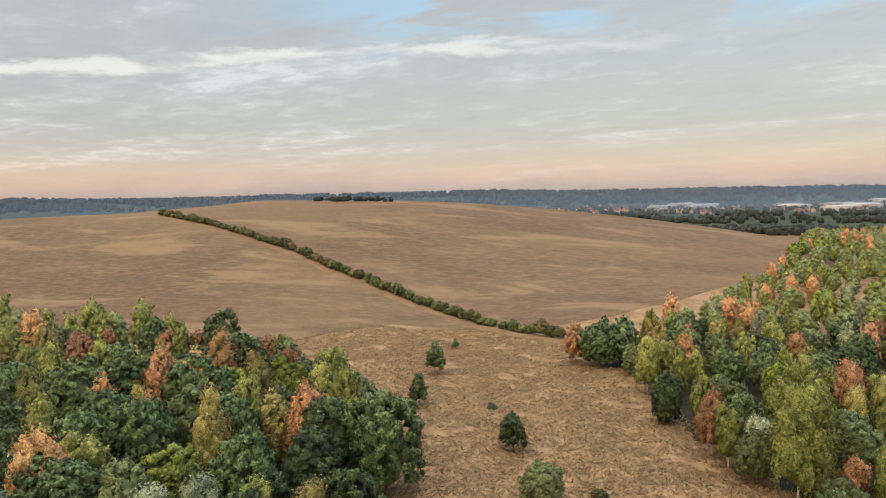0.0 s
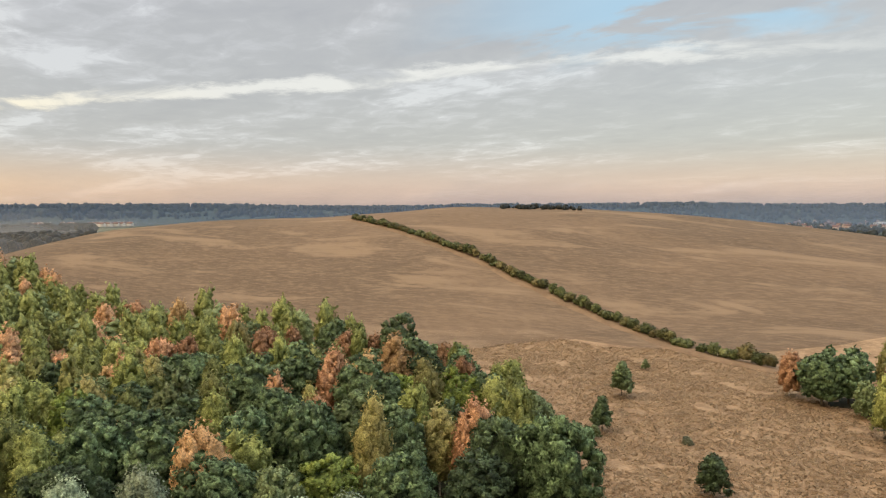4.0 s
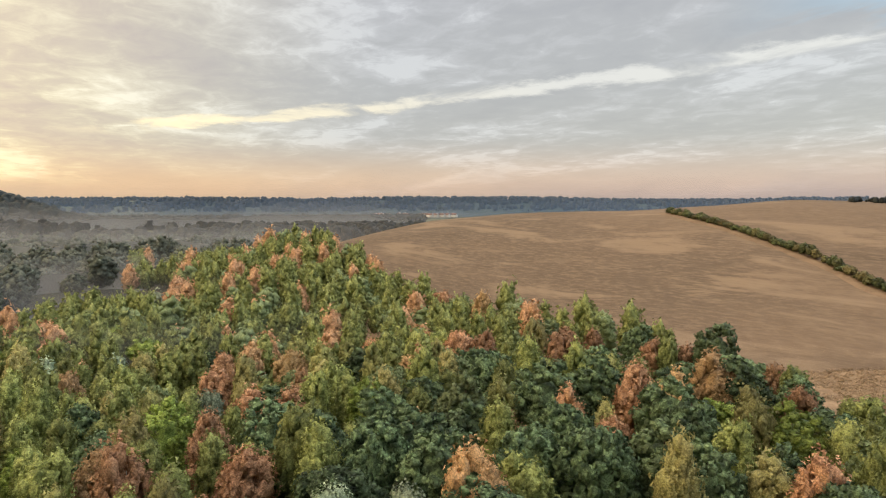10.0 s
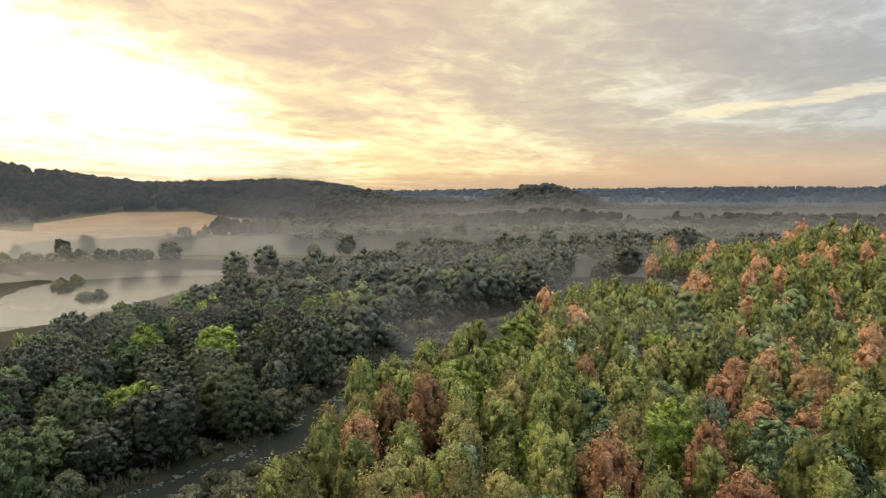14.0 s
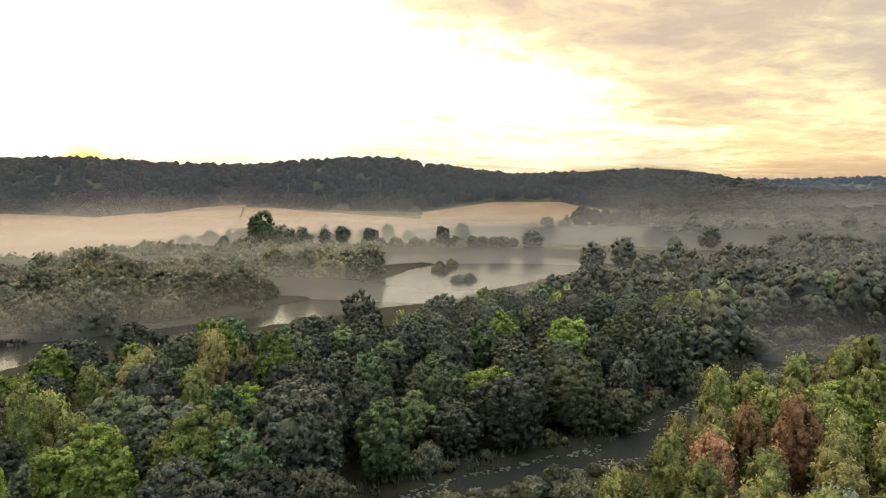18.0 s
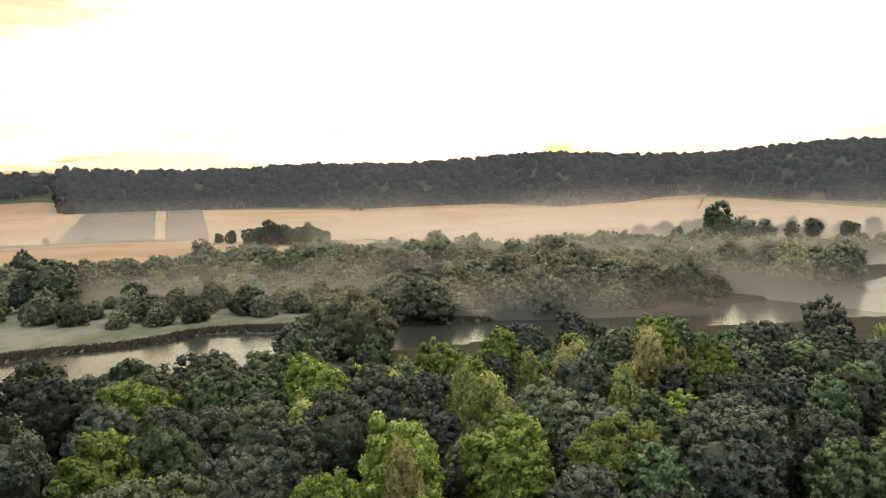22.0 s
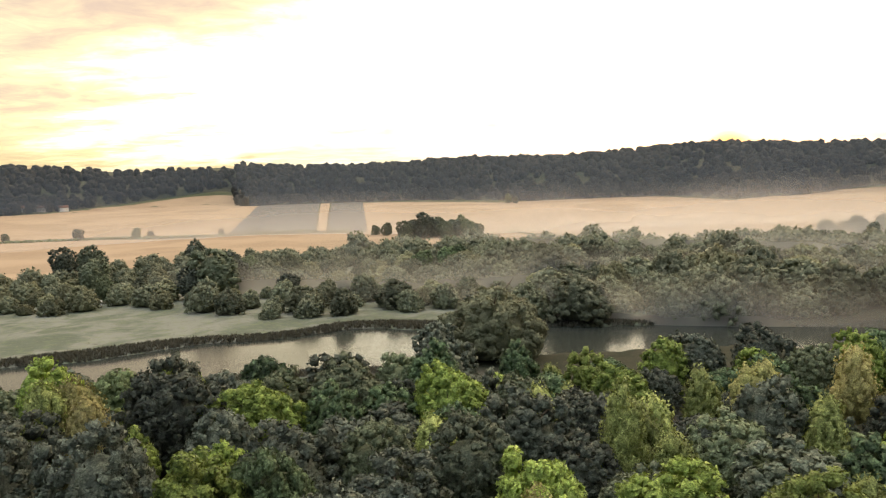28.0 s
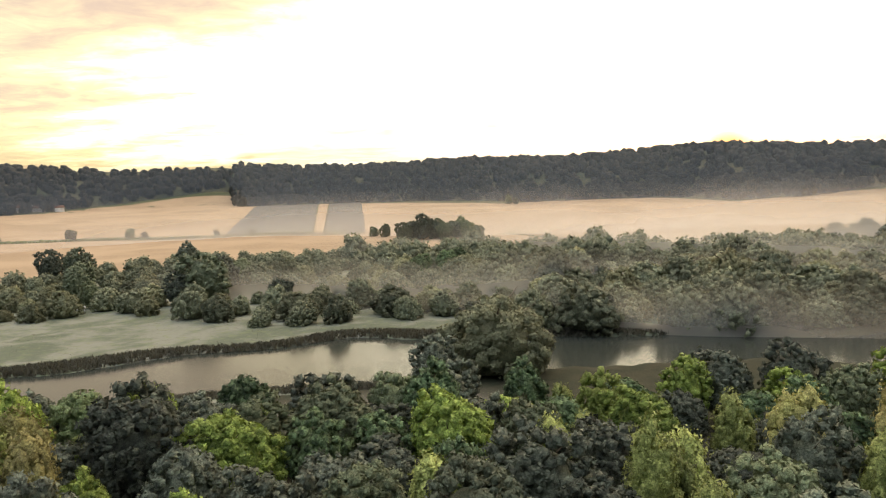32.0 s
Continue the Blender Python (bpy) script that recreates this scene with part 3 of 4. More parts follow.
KINDS = {
    # name: (leaf material, bark, shape, height, crown radius, crown foot, tufts, droop, leaf size)
    "oak_tree": (OAK, BARK, "round", 12.5, 4.7, -0.9, 130, 0.0, 0.46),
    "maple_tree": (GREY, BARK, "round", 13.5, 5.9, -1.4, 200, 0.0, 0.46),
    "lime_tree": (LIME, BARK, "round", 13.0, 5.0, -0.9, 140, 0.0, 0.46),
    "birch_tree": (BIRCH, BIRCH_BARK, "spire", 13.0, 3.0, 0.3, 64, 0.3, 0.36),
    "russet_tree": (RUST, BIRCH_BARK, "spire", 12.6, 3.5, 0.3, 76, 0.1, 0.36),
    "silver_tree": (SILVER, BARK, "spire", 12.4, 3.0, 0.3, 64, 0.1, 0.36),
    "willow_tree": (WILLOW, BARK, "dome", 8.0, 5.6, -1.6, 110, 0.0, 0.42),
    "young_oak": (OAK, BARK, "cone", 7.4, 2.8, 0.3, 50, 0.0, 0.36),
    "bank_willow": (WILLOW, BARK, "dome", 3.4, 2.6, -0.8, 34, 0.0, 0.32),
}
templates, tree_rng = {}, np.random.default_rng(5)
DETAIL = ((7500, 0.72, 6, (SMALL_P, SMALL_F)), (2600, 1.0, 4, (SMALL_P, SMALL_F)), (850, 1.4, 3, (SMALL_P, SMALL_F)))  # leaf sprays, their size, limbs, form of the tufts


def template(kind, level, variant):
    """The meshes of one tree, made once and shared."""
    key = (kind, level, variant)
    if key not in templates:
        leaf, bark, shape, h, radius, foot, tufts, droop, size = KINDS[kind]
        sprays, grown, branches, mould = DETAIL[level]
        cards = int(sprays * (radius / 5.0) ** 1.2)
        p, f, nn = crown(tree_rng, radius, h, foot, tufts, cards, size * grown, shape, droop, mould)
        q, g = limbs(tree_rng, h * 0.95, 0.035 * radius if h < 8 else 0.17 if bark is BIRCH_BARK else 0.3, radius * 0.8, branches)
        templates[key] = (tri_mesh("crown", p, f, nn), tri_mesh("trunk", q, g))
        templates[key][0].materials.append(leaf), templates[key][1].materials.append(bark)
    return templates[key]


LABELS = {
    "oak_tree": "dense dark green oak tree in full leaf",
    "maple_tree": "grey-green broadleaved tree with a heaped crown",
    "lime_tree": "bright yellow-green broadleaved tree catching the dawn light",
    "birch_tree": "slender yellow-green birch tree with drooping twigs",
    "russet_tree": "rust-orange tree turning in early autumn",
    "willow_tree": "low rounded grey-green willow on wet ground",
    "silver_tree": "pale silvery green tree among darker oaks",
    "young_oak": "small dark green oak alone in dry grass",
    "bank_willow": "low grey-green willow scrub beside the river",
}


GROUPS = {"oak_tree": "oaks of the wood", "maple_tree": "broadleaved trees by the lake", "lime_tree": "bright green trees", "birch_tree": "birches of the wood", "russet_tree": "russet trees of the wood", "willow_tree": "willows by the water", "silver_tree": "silvery trees of the wood", "young_oak": "young oaks in the grass", "bank_willow": "willow scrub on the river bank"}


def level_at(d):
    return 0 if d < 88 else 1 if d < 150 else 2


def plant(kind, x, y, size=1.0, level=0, variant=None, label="", group=""):
    variant = random.randrange(4) if variant is None else variant
    crown_mesh, trunk_mesh = template(kind, level, variant)
    ob = new(kind)
    ob.matrix_world = pose(x, y, float(height(x, y)) - 0.1, random.uniform(-3, 3), random.uniform(-3, 3), random.uniform(0, 360)) @ Matrix.Diagonal((size * random.uniform(0.88, 1.12), size * random.uniform(0.88, 1.12), size * random.uniform(0.85, 1.12), 1))
    for name, mesh in (("trunk", trunk_mesh), ("crown", crown_mesh)):
        child = new(name, mesh)
        child.parent = ob
    return tagged(ob, label or LABELS[kind], "tree", group or GROUPS[kind])


CELL = 10.0
taken = {}


def occupy(x, y, room):
    taken.setdefault((int(x // CELL), int(y // CELL)), []).append((x, y, room))


def is_free(x, y, gap):
    i, j = int(x // CELL), int(y // CELL)
    for a in (i - 1, i, i + 1):
        for b in (j - 1, j, j + 1):
            for tx, ty, room in taken.get((a, b), ()):
                if (x - tx) ** 2 + (y - ty) ** 2 < (gap * 0.5 + room * 0.5) ** 2:
                    return False
    return True


def pick(mix):
    v = random.random() * sum(w for _, w in mix)
    for kind, w in mix:
        v -= w
        if v <= 0:
            return kind
    return mix[-1][0]


stand = []  # trees of the wood further off, joined later


def scatter(az, r, gap, mix, inside, near_to, big=(0.8, 1.15), limit=300, low=None):
    """Fill a sector with trees: single ones up to near_to metres, and farther ones for the joined stand."""
    area = 0.5 * radians(az[1] - az[0]) * (r[1] ** 2 - r[0] ** 2)
    found, single = [], {}
    for _ in range(int(area / gap**2 * 5)):
        a, d = random.uniform(*az), math.sqrt(random.uniform(r[0] ** 2, r[1] ** 2))
        x, y = -math.sin(radians(a)) * d, math.cos(radians(a)) * d
        if not inside(x, y, a, d):
            continue
        kind = pick(mix(x, y, a, d))
        room = gap * KINDS[kind][4] / 5.0
        if not is_free(x, y, room):
            continue
        occupy(x, y, room)
        found.append((d, kind, x, y, random.uniform(*big) * (1.0 if low is None else low(x, y, a, d))))
    for d, kind, x, y, size in sorted(found):
        if d < near_to and single.get(kind, 0) < limit:
            single[kind] = single.get(kind, 0) + 1
            plant(kind, x, y, size, level_at(d))
        else:
            stand.append((kind, x, y, size))

# ---- single trees that stand out ----


def marked(kind, size, *places, label="", group=""):
    for x, y in places:
        occupy(x, y, KINDS[kind][4] * 1.45 * size)
        plant(kind, x, y, size, level_at(math.hypot(x, y) / max(1.0, size)), None, label, group)


marked("young_oak", 1.0, (-11.4, 155), (4.2, 106))
marked("young_oak", 0.78, (-12.6, 131))
marked("oak_tree", 0.95, (25, 158), (30, 161), label="dark dense oak at the corner of a wood")
marked("russet_tree", 0.7, (20, 163), label="small russet tree at the corner of a wood")
marked("oak_tree", 0.6, (7, 84), label="bushy young oak in dry grass", group="young oaks in the grass")
marked("birch_tree", 1.25, (38, 86), (41, 91), label="broad pale birch at the edge of a wood")

marked("willow_tree", 0.2, (1, 128), (14.5, 89), (-15, 128), label="low grey-green shrub in dry grass", group="shrubs in the grass")
marked("young_oak", 0.4, (-8, 181), (-13.5, 127), label="little green shrub in dry grass", group="shrubs in the grass")
# the wood below the hill
marked("russet_tree", 1.02, (-126, 90), (-122, 104), (-131, 133), (-104, 83), (-97, 86), (-91, 69), (-77, 65), (-91, 55), (-81, 54), (-110, 139), (-105, 142), (-55, 116), (-52, 122), (-50, 75), (-25, 96), (-157, 185), (-137, 180))
marked("russet_tree", 1.25, (-50, 130), label="tall russet tree at the edge of the stubble")
marked("oak_tree", 1.05, (-46, 131), (-31, 123))
marked("silver_tree", 0.95, (-107, 78), (-63, 57), (-56, 62), (-50, 66), label="")
marked("birch_tree", 1.0, (-122, 113), (-48, 80), (-59, 124), (-70, 125), (-37, 112), (-36, 103), (-30, 97), (-27, 115), (-36, 88), (-134, 58), (-122, 58), (-120, 71), (-93, 60), (-137, 64), (-74, 122), (-107, 116), (-22, 105))
marked("lime_tree", 0.9, (-43, 118), (-33, 114), (-100, 68), (-90, 96))
marked("oak_tree", 1.1, (-88, 77), (-80, 78), (-69, 78), (-83, 93), (-98, 108), (-62, 117), (-65, 108), (-84, 118), (-42, 97), (-45, 90), (-67, 92), (-54, 89), (-47, 72), (-68, 84), (-62, 68), (-20, 92), (-13, 90))
# the trees between river and lake
marked("lime_tree", 1.2, (-13, -118), (-32, -57), (-42, -88), (-98, -84), (-63, -46), (-76, -42), (-87, -37), (-69, -86))
marked("birch_tree", 1.2, (-16, -90), (-19, -93), (-83, -62), (-91, -66), (-87, -64), (-111, -68), (-133, -70), (-84, -54))
marked("maple_tree", 1.1, (-12, -75), (-24, -66), (-42, -66), (-30, -98), (-56, -97), (-50, -54), (-62, -62), (-74, -70), (-94, -46), (-125, -45), (-112, -38))
# by and beyond the water
marked("willow_tree", 2.6, (-106, -150), label="large spreading willow on the lake shore")
marked("maple_tree", 1.0, (-88, -143), label="dark rounded tree beside a large willow")
marked("maple_tree", 1.9, (-50, -302), label="tall dark tree above a line of willows")
marked("maple_tree", 1.1, (-60, -306), (-40, -301), label="dark rounded tree beside a taller one")
marked("oak_tree", 1.15, (-150, -326), (-161, -322), (-170, -325), (-190, -316), label="dark rounded tree standing above the willows")
marked("oak_tree", 2.4, (-430, -268), label="large round tree alone before a stubble field")
marked("maple_tree", 1.1, (-520, -230), (-560, -185), (-575, -172), label="lone tree in a misty field")

# ---- the woods ----


RIVER_AZ, RIVER_FAR = (65.6, 72.6, 78.7, 79.7, 81, 85.3, 94, 99), (362, 284, 229, 202, 171, 133, 112, 101)


def north_wood(x, y, a, d):
    edge = np.interp(a, (8, 10, 14, 20, 23, 28, 35, 42.5, 46.7, 49, 52, 56, 62, 75, 90), (118, 122, 150, 176, 178, 203, 226, 255, 310, 340, 400, 470, 480, 470, 480))
    if a > 64 and d > np.interp(a, RIVER_AZ, RIVER_FAR) - 13:
        return False
    return d < edge and x < -16 - 0.16 * (y - 90) + 3 * math.sin(y * 0.2) and line_gap(x, y, RIVER) > 10 and d > 50




def bank_room(x, y, a, d):
    """Metres from the river on its camera side, where only low growth stands; large elsewhere."""
    gap = float(np.interp(a, RIVER_AZ, RIVER_FAR)) - d
    return min(gap, 99.0) if 60 < a < 104 and gap > 0 else 99.0


def north_mix(x, y, a, d):
    if low_bank(x, y, a, d) < 0.5:
        return (("willow_tree", 6), ("lime_tree", 1.6), ("birch_tree", 1.5)) if low_bank(x, y, a, d) > 0.3 else (("willow_tree", 1),)
    if a < 48 and d < 118:
        return (("oak_tree", 8), ("russet_tree", 1.6), ("birch_tree", 2.2), ("silver_tree", 0.5), ("lime_tree", 0.5))
    if a < 40:
        return (("oak_tree", 3), ("birch_tree", 3.4), ("russet_tree", 1.6))
    if a > 60:
        return (("birch_tree", 7), ("lime_tree", 0.8), ("russet_tree", 0.9), ("oak_tree", 0.7), ("silver_tree", 0.3))
    return (("birch_tree", 4.6), ("russet_tree", 1.3), ("oak_tree", 1.9))


def low_bank(x, y, a, d):
    room = bank_room(x, y, a, d)
    if room > 80:
        return 1.0
    gap = float(line_gap(x, y, RIVER)) - 4
    return max(0.12, min(1.0, 0.8 * gap * 38 / math.hypot(x + 9, y - 26) / 13.0))


def east_wood(x, y, a, d):
    edge = np.interp(y, (80, 97, 113, 122, 152, 158, 165, 193, 232, 297, 411, 534), (35, 33, 28, 26, 27, 21, 29, 46, 72, 118, 178, 246))
    return x > edge + 2 and d > 70


def east_mix(x, y, a, d):
    return (("oak_tree", 6), ("birch_tree", 2.2), ("russet_tree", 0.6), ("silver_tree", 0.3), ("lime_tree", 0.4))


SHORE = ((20, -140), (-22, -126), (-60, -122), (-78, -122), (-112, -104), (-147, -92), (-172, -78), (-196, -58), (-240, -38), (-300, -12), (-385, 25), (-470, 90))
SHORE_X, SHORE_Y = [p[0] for p in SHORE[::-1]], [p[1] for p in SHORE[::-1]]


def south_wood(x, y, a, d):
    return (a > 101 or d > np.interp(a, RIVER_AZ, RIVER_FAR)) and line_gap(x, y, RIVER) > 6.5 and y > np.interp(x, SHORE_X, SHORE_Y) and d > 48


def south_mix(x, y, a, d):
    if line_gap(x, y, RIVER) < 7.5:
        return (("willow_tree", 1),)
    return (("maple_tree", 6), ("oak_tree", 1.0 if a < 112 else 1.8), ("lime_tree", 0.6 if a < 112 else 1.9), ("birch_tree", 0.1 if a < 112 else 0.4))


scatter((8, 100), (50, 185), 7.4, north_mix, north_wood, 185, (0.70, 1.08), low=low_bank)
scatter((14, 84), (185, 560), 8.0, north_mix, north_wood, 0, low=low_bank)
scatter((-42, -4), (70, 190), 6.4, east_mix, east_wood, 190, (0.5, 0.82))
scatter((-40, -8), (190, 620), 7.5, east_mix, east_wood, 0, (0.5, 0.76))
scatter((84, 216), (48, 245), 7.0, south_mix, south_wood, 245, (0.74, 1.12))
scatter((70, 125), (150, 480), 9.0, lambda x, y, a, d: (("maple_tree", 7), ("oak_tree", 0.6), ("willow_tree", 2)), south_wood, 0, (0.95, 1.35))


def marsh_trees(x, y, a, d):
    if line_gap(x, y, LAKE, LAKE_HALF) < 5:
        return False
    if x < -135:
        return y < np.interp(x, (-420, -390, -304, -216, -140), (-152, -142, -128, -142, -176)) and d < 465
    front = np.interp(x, (-135, -110, -60, -45, -20, 120), (-212, -226, -232, -262, -292, -306)) + 5 * math.sin(x * 0.11)
    return y < front and d < 440 - 40 * math.sin(x * 0.02)


def marsh_mix(x, y, a, d):
    return (("willow_tree", 6), ("maple_tree", 0.5 if x > -80 else 0.0))


scatter((112, 208), (200, 470), 9.2, marsh_mix, marsh_trees, 470, (0.65, 1.55), low=lambda x, y, a, d: 1.3 if x < -140 else 0.92)
# low growth on the river banks
scatter((62, 100), (95, 330), 3.6, lambda x, y, a, d: (("bank_willow", 1),), lambda x, y, a, d: 5.6 < line_gap(x, y, RIVER) < (18 if d < np.interp(a, RIVER_AZ, RIVER_FAR) else 10), 330, (0.5, 1.25), 295, lambda x, y, a, d: 0.5 if line_gap(x, y, RIVER) < 7.8 else 0.95)
# islets in the lake
marked("willow_tree", 0.8, (-372, -112), (-380, -118), (-392, -122), (-345, -88), (-340, -92), (-402, -118), label="low willow on a small islet in the lake")
# the copse and hedge trees among the far fields
for a, d, s in ((158.8, 600, 1.0), (158.0, 612, 1.15), (157.2, 604, 1.2), (156.3, 610, 0.95), (155.5, 602, 1.0), (154.7, 612, 1.05), (153.8, 604, 1.0), (153.0, 606, 0.8), (158.4, 625, 1.0), (157.6, 618, 1.0), (156.8, 624, 1.1), (156.0, 620, 1.0), (155.1, 622, 1.0), (154.3, 620, 1.0), (151.9, 1120, 0.9), (151.4, 1112, 0.7), (160.3, 640, 0.7), (161.3, 655, 0.6)):
    plant("maple_tree", -math.sin(radians(a)) * d, math.cos(radians(a)) * d, s * 1.25, 2, None, "dark tree of a copse among pale fields", "copse in the fields")
for a, d, s in ((-176.5, 765, 1.0), (179.6, 752, 0.9), (178.6, 748, 0.7), (-171.9, 782, 0.7), (173.5, 735, 0.5), (170.8, 730, 0.6)):
    plant("maple_tree", -math.sin(radians(a)) * d, math.cos(radians(a)) * d, s, 2, None, "hedgerow tree between pale stubble fields", "hedgerow trees")
# misty woods up the valley


def valley_wood(x, y, a, d):
    open_land = np.exp(-(((a - 66) / 5) ** 2) - ((d - 1010) / 90) ** 2) + np.exp(-(((a - 96) / 7) ** 2) - ((d - 660) / 120) ** 2) + np.exp(-(((a - 60) / 3) ** 2) - ((d - 700) / 60) ** 2)
    return (wave(x, y, 120, 3.0) - 1.4 * open_land > -0.42) & (d > 375) & (line_gap(x, y, LAKE, LAKE_HALF) > 8) & (line_gap(x, y, RIVER) > 7)


scatter((56, 101), (375, 760), 11, lambda x, y, a, d: (("maple_tree", 5), ("willow_tree", 2)), lambda x, y, a, d: bool(valley_wood(x, y, a, d)), 0, (0.8, 1.4))
scatter((100, 128), (455, 640), 13, lambda x, y, a, d: (("maple_tree", 3), ("willow_tree", 4)), lambda x, y, a, d: wave(x, y, 60, 1.0) > -0.2 and line_gap(x, y, LAKE, LAKE_HALF) > 6, 0, (0.8, 1.3))


def join_stand(name, trees, label, cards=170, leaf=0.85):
    """Distant trees as one leafy mesh for each leaf colour."""
    rng = np.random.default_rng(9)
    for kind in KINDS:
        leaf_mat, bark, shape, h, radius, foot, tufts, droop, size = KINDS[kind]
        mine = [t for t in trees if t[0] == kind]
        if not mine:
            continue
        shapes = [crown(rng, radius, h, foot, 32, cards, leaf, shape, droop, (KNOB_P, KNOB_F)) for _ in range(4)]
        points, faces, normals, base = [], [], [], 0
        for _, x, y, s in mine:
            p, f, nn = shapes[rng.integers(4)]
            a = rng.uniform(0, 6.28)
            turn = np.array([[math.cos(a), -math.sin(a), 0], [math.sin(a), math.cos(a), 0], [0, 0, rng.uniform(0.85, 1.15)]])
            points.append(p @ turn.T * s + [x, y, float(height(x, y))])
            normals.append(unit(nn @ turn.T))
            faces.append(f + base)
            base += len(p)
        tagged(part(name, tri_mesh(name, np.concatenate(points), np.concatenate(faces), np.concatenate(normals)), leaf_mat), label, "woodland", kind="stuff")


join_stand("woodland", stand, "distant mixed woodland along the valley")


# ---- far woods on the ridges ----
def far_wood(name, label, az, r, gap, inside, material, size=(5, 8), shape=(BALL_P, BALL_F)):
    rng = np.random.default_rng(21)
    count = int(0.5 * radians(az[1] - az[0]) * (r[1] ** 2 - r[0] ** 2) / gap**2)
    a = rng.uniform(az[0], az[1], count)
    d = np.sqrt(rng.uniform(r[0] ** 2, r[1] ** 2, count))
    x, y = polar(a, d)
    keep = inside(x, y, a, d)
    x, y = x[keep], y[keep]
    z = height(x, y)
    points, faces = [], []
    for k in range(len(x)):
        s = rng.uniform(*size)
        bump = 1 + rng.uniform(-0.22, 0.22, (len(shape[0]), 1))
        points.append(shape[0] * bump * [s, s, s * rng.uniform(0.9, 1.3)] + [x[k], y[k], z[k] + s * 0.75])
        faces.append(shape[1] + k * len(shape[0]))
    return tagged(part(name, tri_mesh(name, np.concatenate(points), np.concatenate(faces)), material, shade=True), label, "woodland", kind="stuff")


def on_ridge(x, y, a, d):
    foot = wood_edge(a)
    return (d > foot + 15) & (d < foot + 470)


far_wood("ridge_wood", "dark dense wood on a long ridge", (87, 200), (900, 1820), 15.5, on_ridge, HAZE_WOODS, (6, 10))
far_wood("valley_wood", "dark misty woods across the valley", (44, 99), (760, 1900), 15, valley_wood, HAZE_WOODS, (5, 9))
far_wood("hill_wood", "dark wood on a low misty hill", (66, 92), (1250, 2100), 19, lambda x, y, a, d: height(x, y) > 10, HAZE_WOODS, (7, 11))
far_wood("skyline_wood", "woods along the far skyline, blue-dark haze put into their colour", (-42, 100), (2700, 4100), 34, lambda x, y, a, d: wave(x, y, 160) + 0.6 * wave(x, y, 45, 3.0) > -0.45, HAZE_WOODS, (4, 12), (SMALL_P, SMALL_F))

# ---- hedge up the hill ----
HEDGE_LINE = ((37, 184), (21, 190), (2, 205), (-18, 229), (-45, 256), (-77, 285), (-114, 310), (-162, 348))


def hedge():
    rng = np.random.default_rng(4)
    root = new("hedgerow")
    tagged(root, "dark trimmed hedgerow climbing between stubble fields", "hedge")
    for k in range(len(HEDGE_LINE) - 1):
        (ax, ay), (bx, by) = HEDGE_LINE[k], HEDGE_LINE[k + 1]
        long = math.hypot(bx - ax, by - ay)
        for i in range(int(long / 3.2)):
            s = (i + 0.5) * 3.2 / long
            x, y = ax + (bx - ax) * s + rng.uniform(-0.4, 0.4), ay + (by - ay) * s + rng.uniform(-0.4, 0.4)
            tall = rng.uniform(0.7, 1.25) * (1.5 if rng.random() < 0.14 else 1.0)
            p, f, nn = crown(rng, 2.1 * rng.uniform(0.75, 1.25), 3.2 * tall, 0.0, 16, 300, 0.40, "dome", 0.0, (SMALL_P, SMALL_F))
            ob = part("bush", tri_mesh("bush", p, f, nn), HEDGE, root)
            ob.location = (x, y, float(height(x, y)) - 0.1)


hedge()


# ---- hedge along the far fields ----
def far_hedge(label, azimuth, line, count, size, seed):
    """A thin hedge that follows distances given along the azimuths."""
    rng = np.random.default_rng(seed)
    points, faces, base = [], [], 0
    for k in range(count):
        a = azimuth[0] + (azimuth[1] - azimuth[0]) * (k + rng.uniform(0, 1)) / count
        d = np.interp(a, np.linspace(azimuth[0], azimuth[1], len(line)), line) + rng.uniform(-1, 1)
        x, y = polar(a, d)
        s = rng.uniform(*size)
        points.append(BALL_P * (1 + rng.uniform(-0.2, 0.2, (len(BALL_P), 1))) * [s * 1.6, s * 1.6, s] + [x, y, float(height(x, y)) + 0.9])
        faces.append(BALL_F + base)
        base += len(BALL_P)
    tagged(part("field_hedge", tri_mesh("field_hedge", np.concatenate(points), np.concatenate(faces)), HEDGE), label, "hedge", kind="stuff")


far_hedge("thin dark hedge between pale fields", (162.4, 190), (686, 717, 730, 763, 778), 110, (1.0, 2.4), 14)
far_hedge("low broken hedge across a wide stubble field", (141.5, 151), (515, 575, 640), 60, (0.4, 1.1), 15)
far_hedge("low hedge where two stubble fields meet", (124.9, 125.2), (700, 1280), 90, (0.4, 1.0), 16)
far_hedge("dark scrub along the foot of a fallow plot", (166.5, 171.5), (708, 722), 40, (1.2, 2.6), 18)


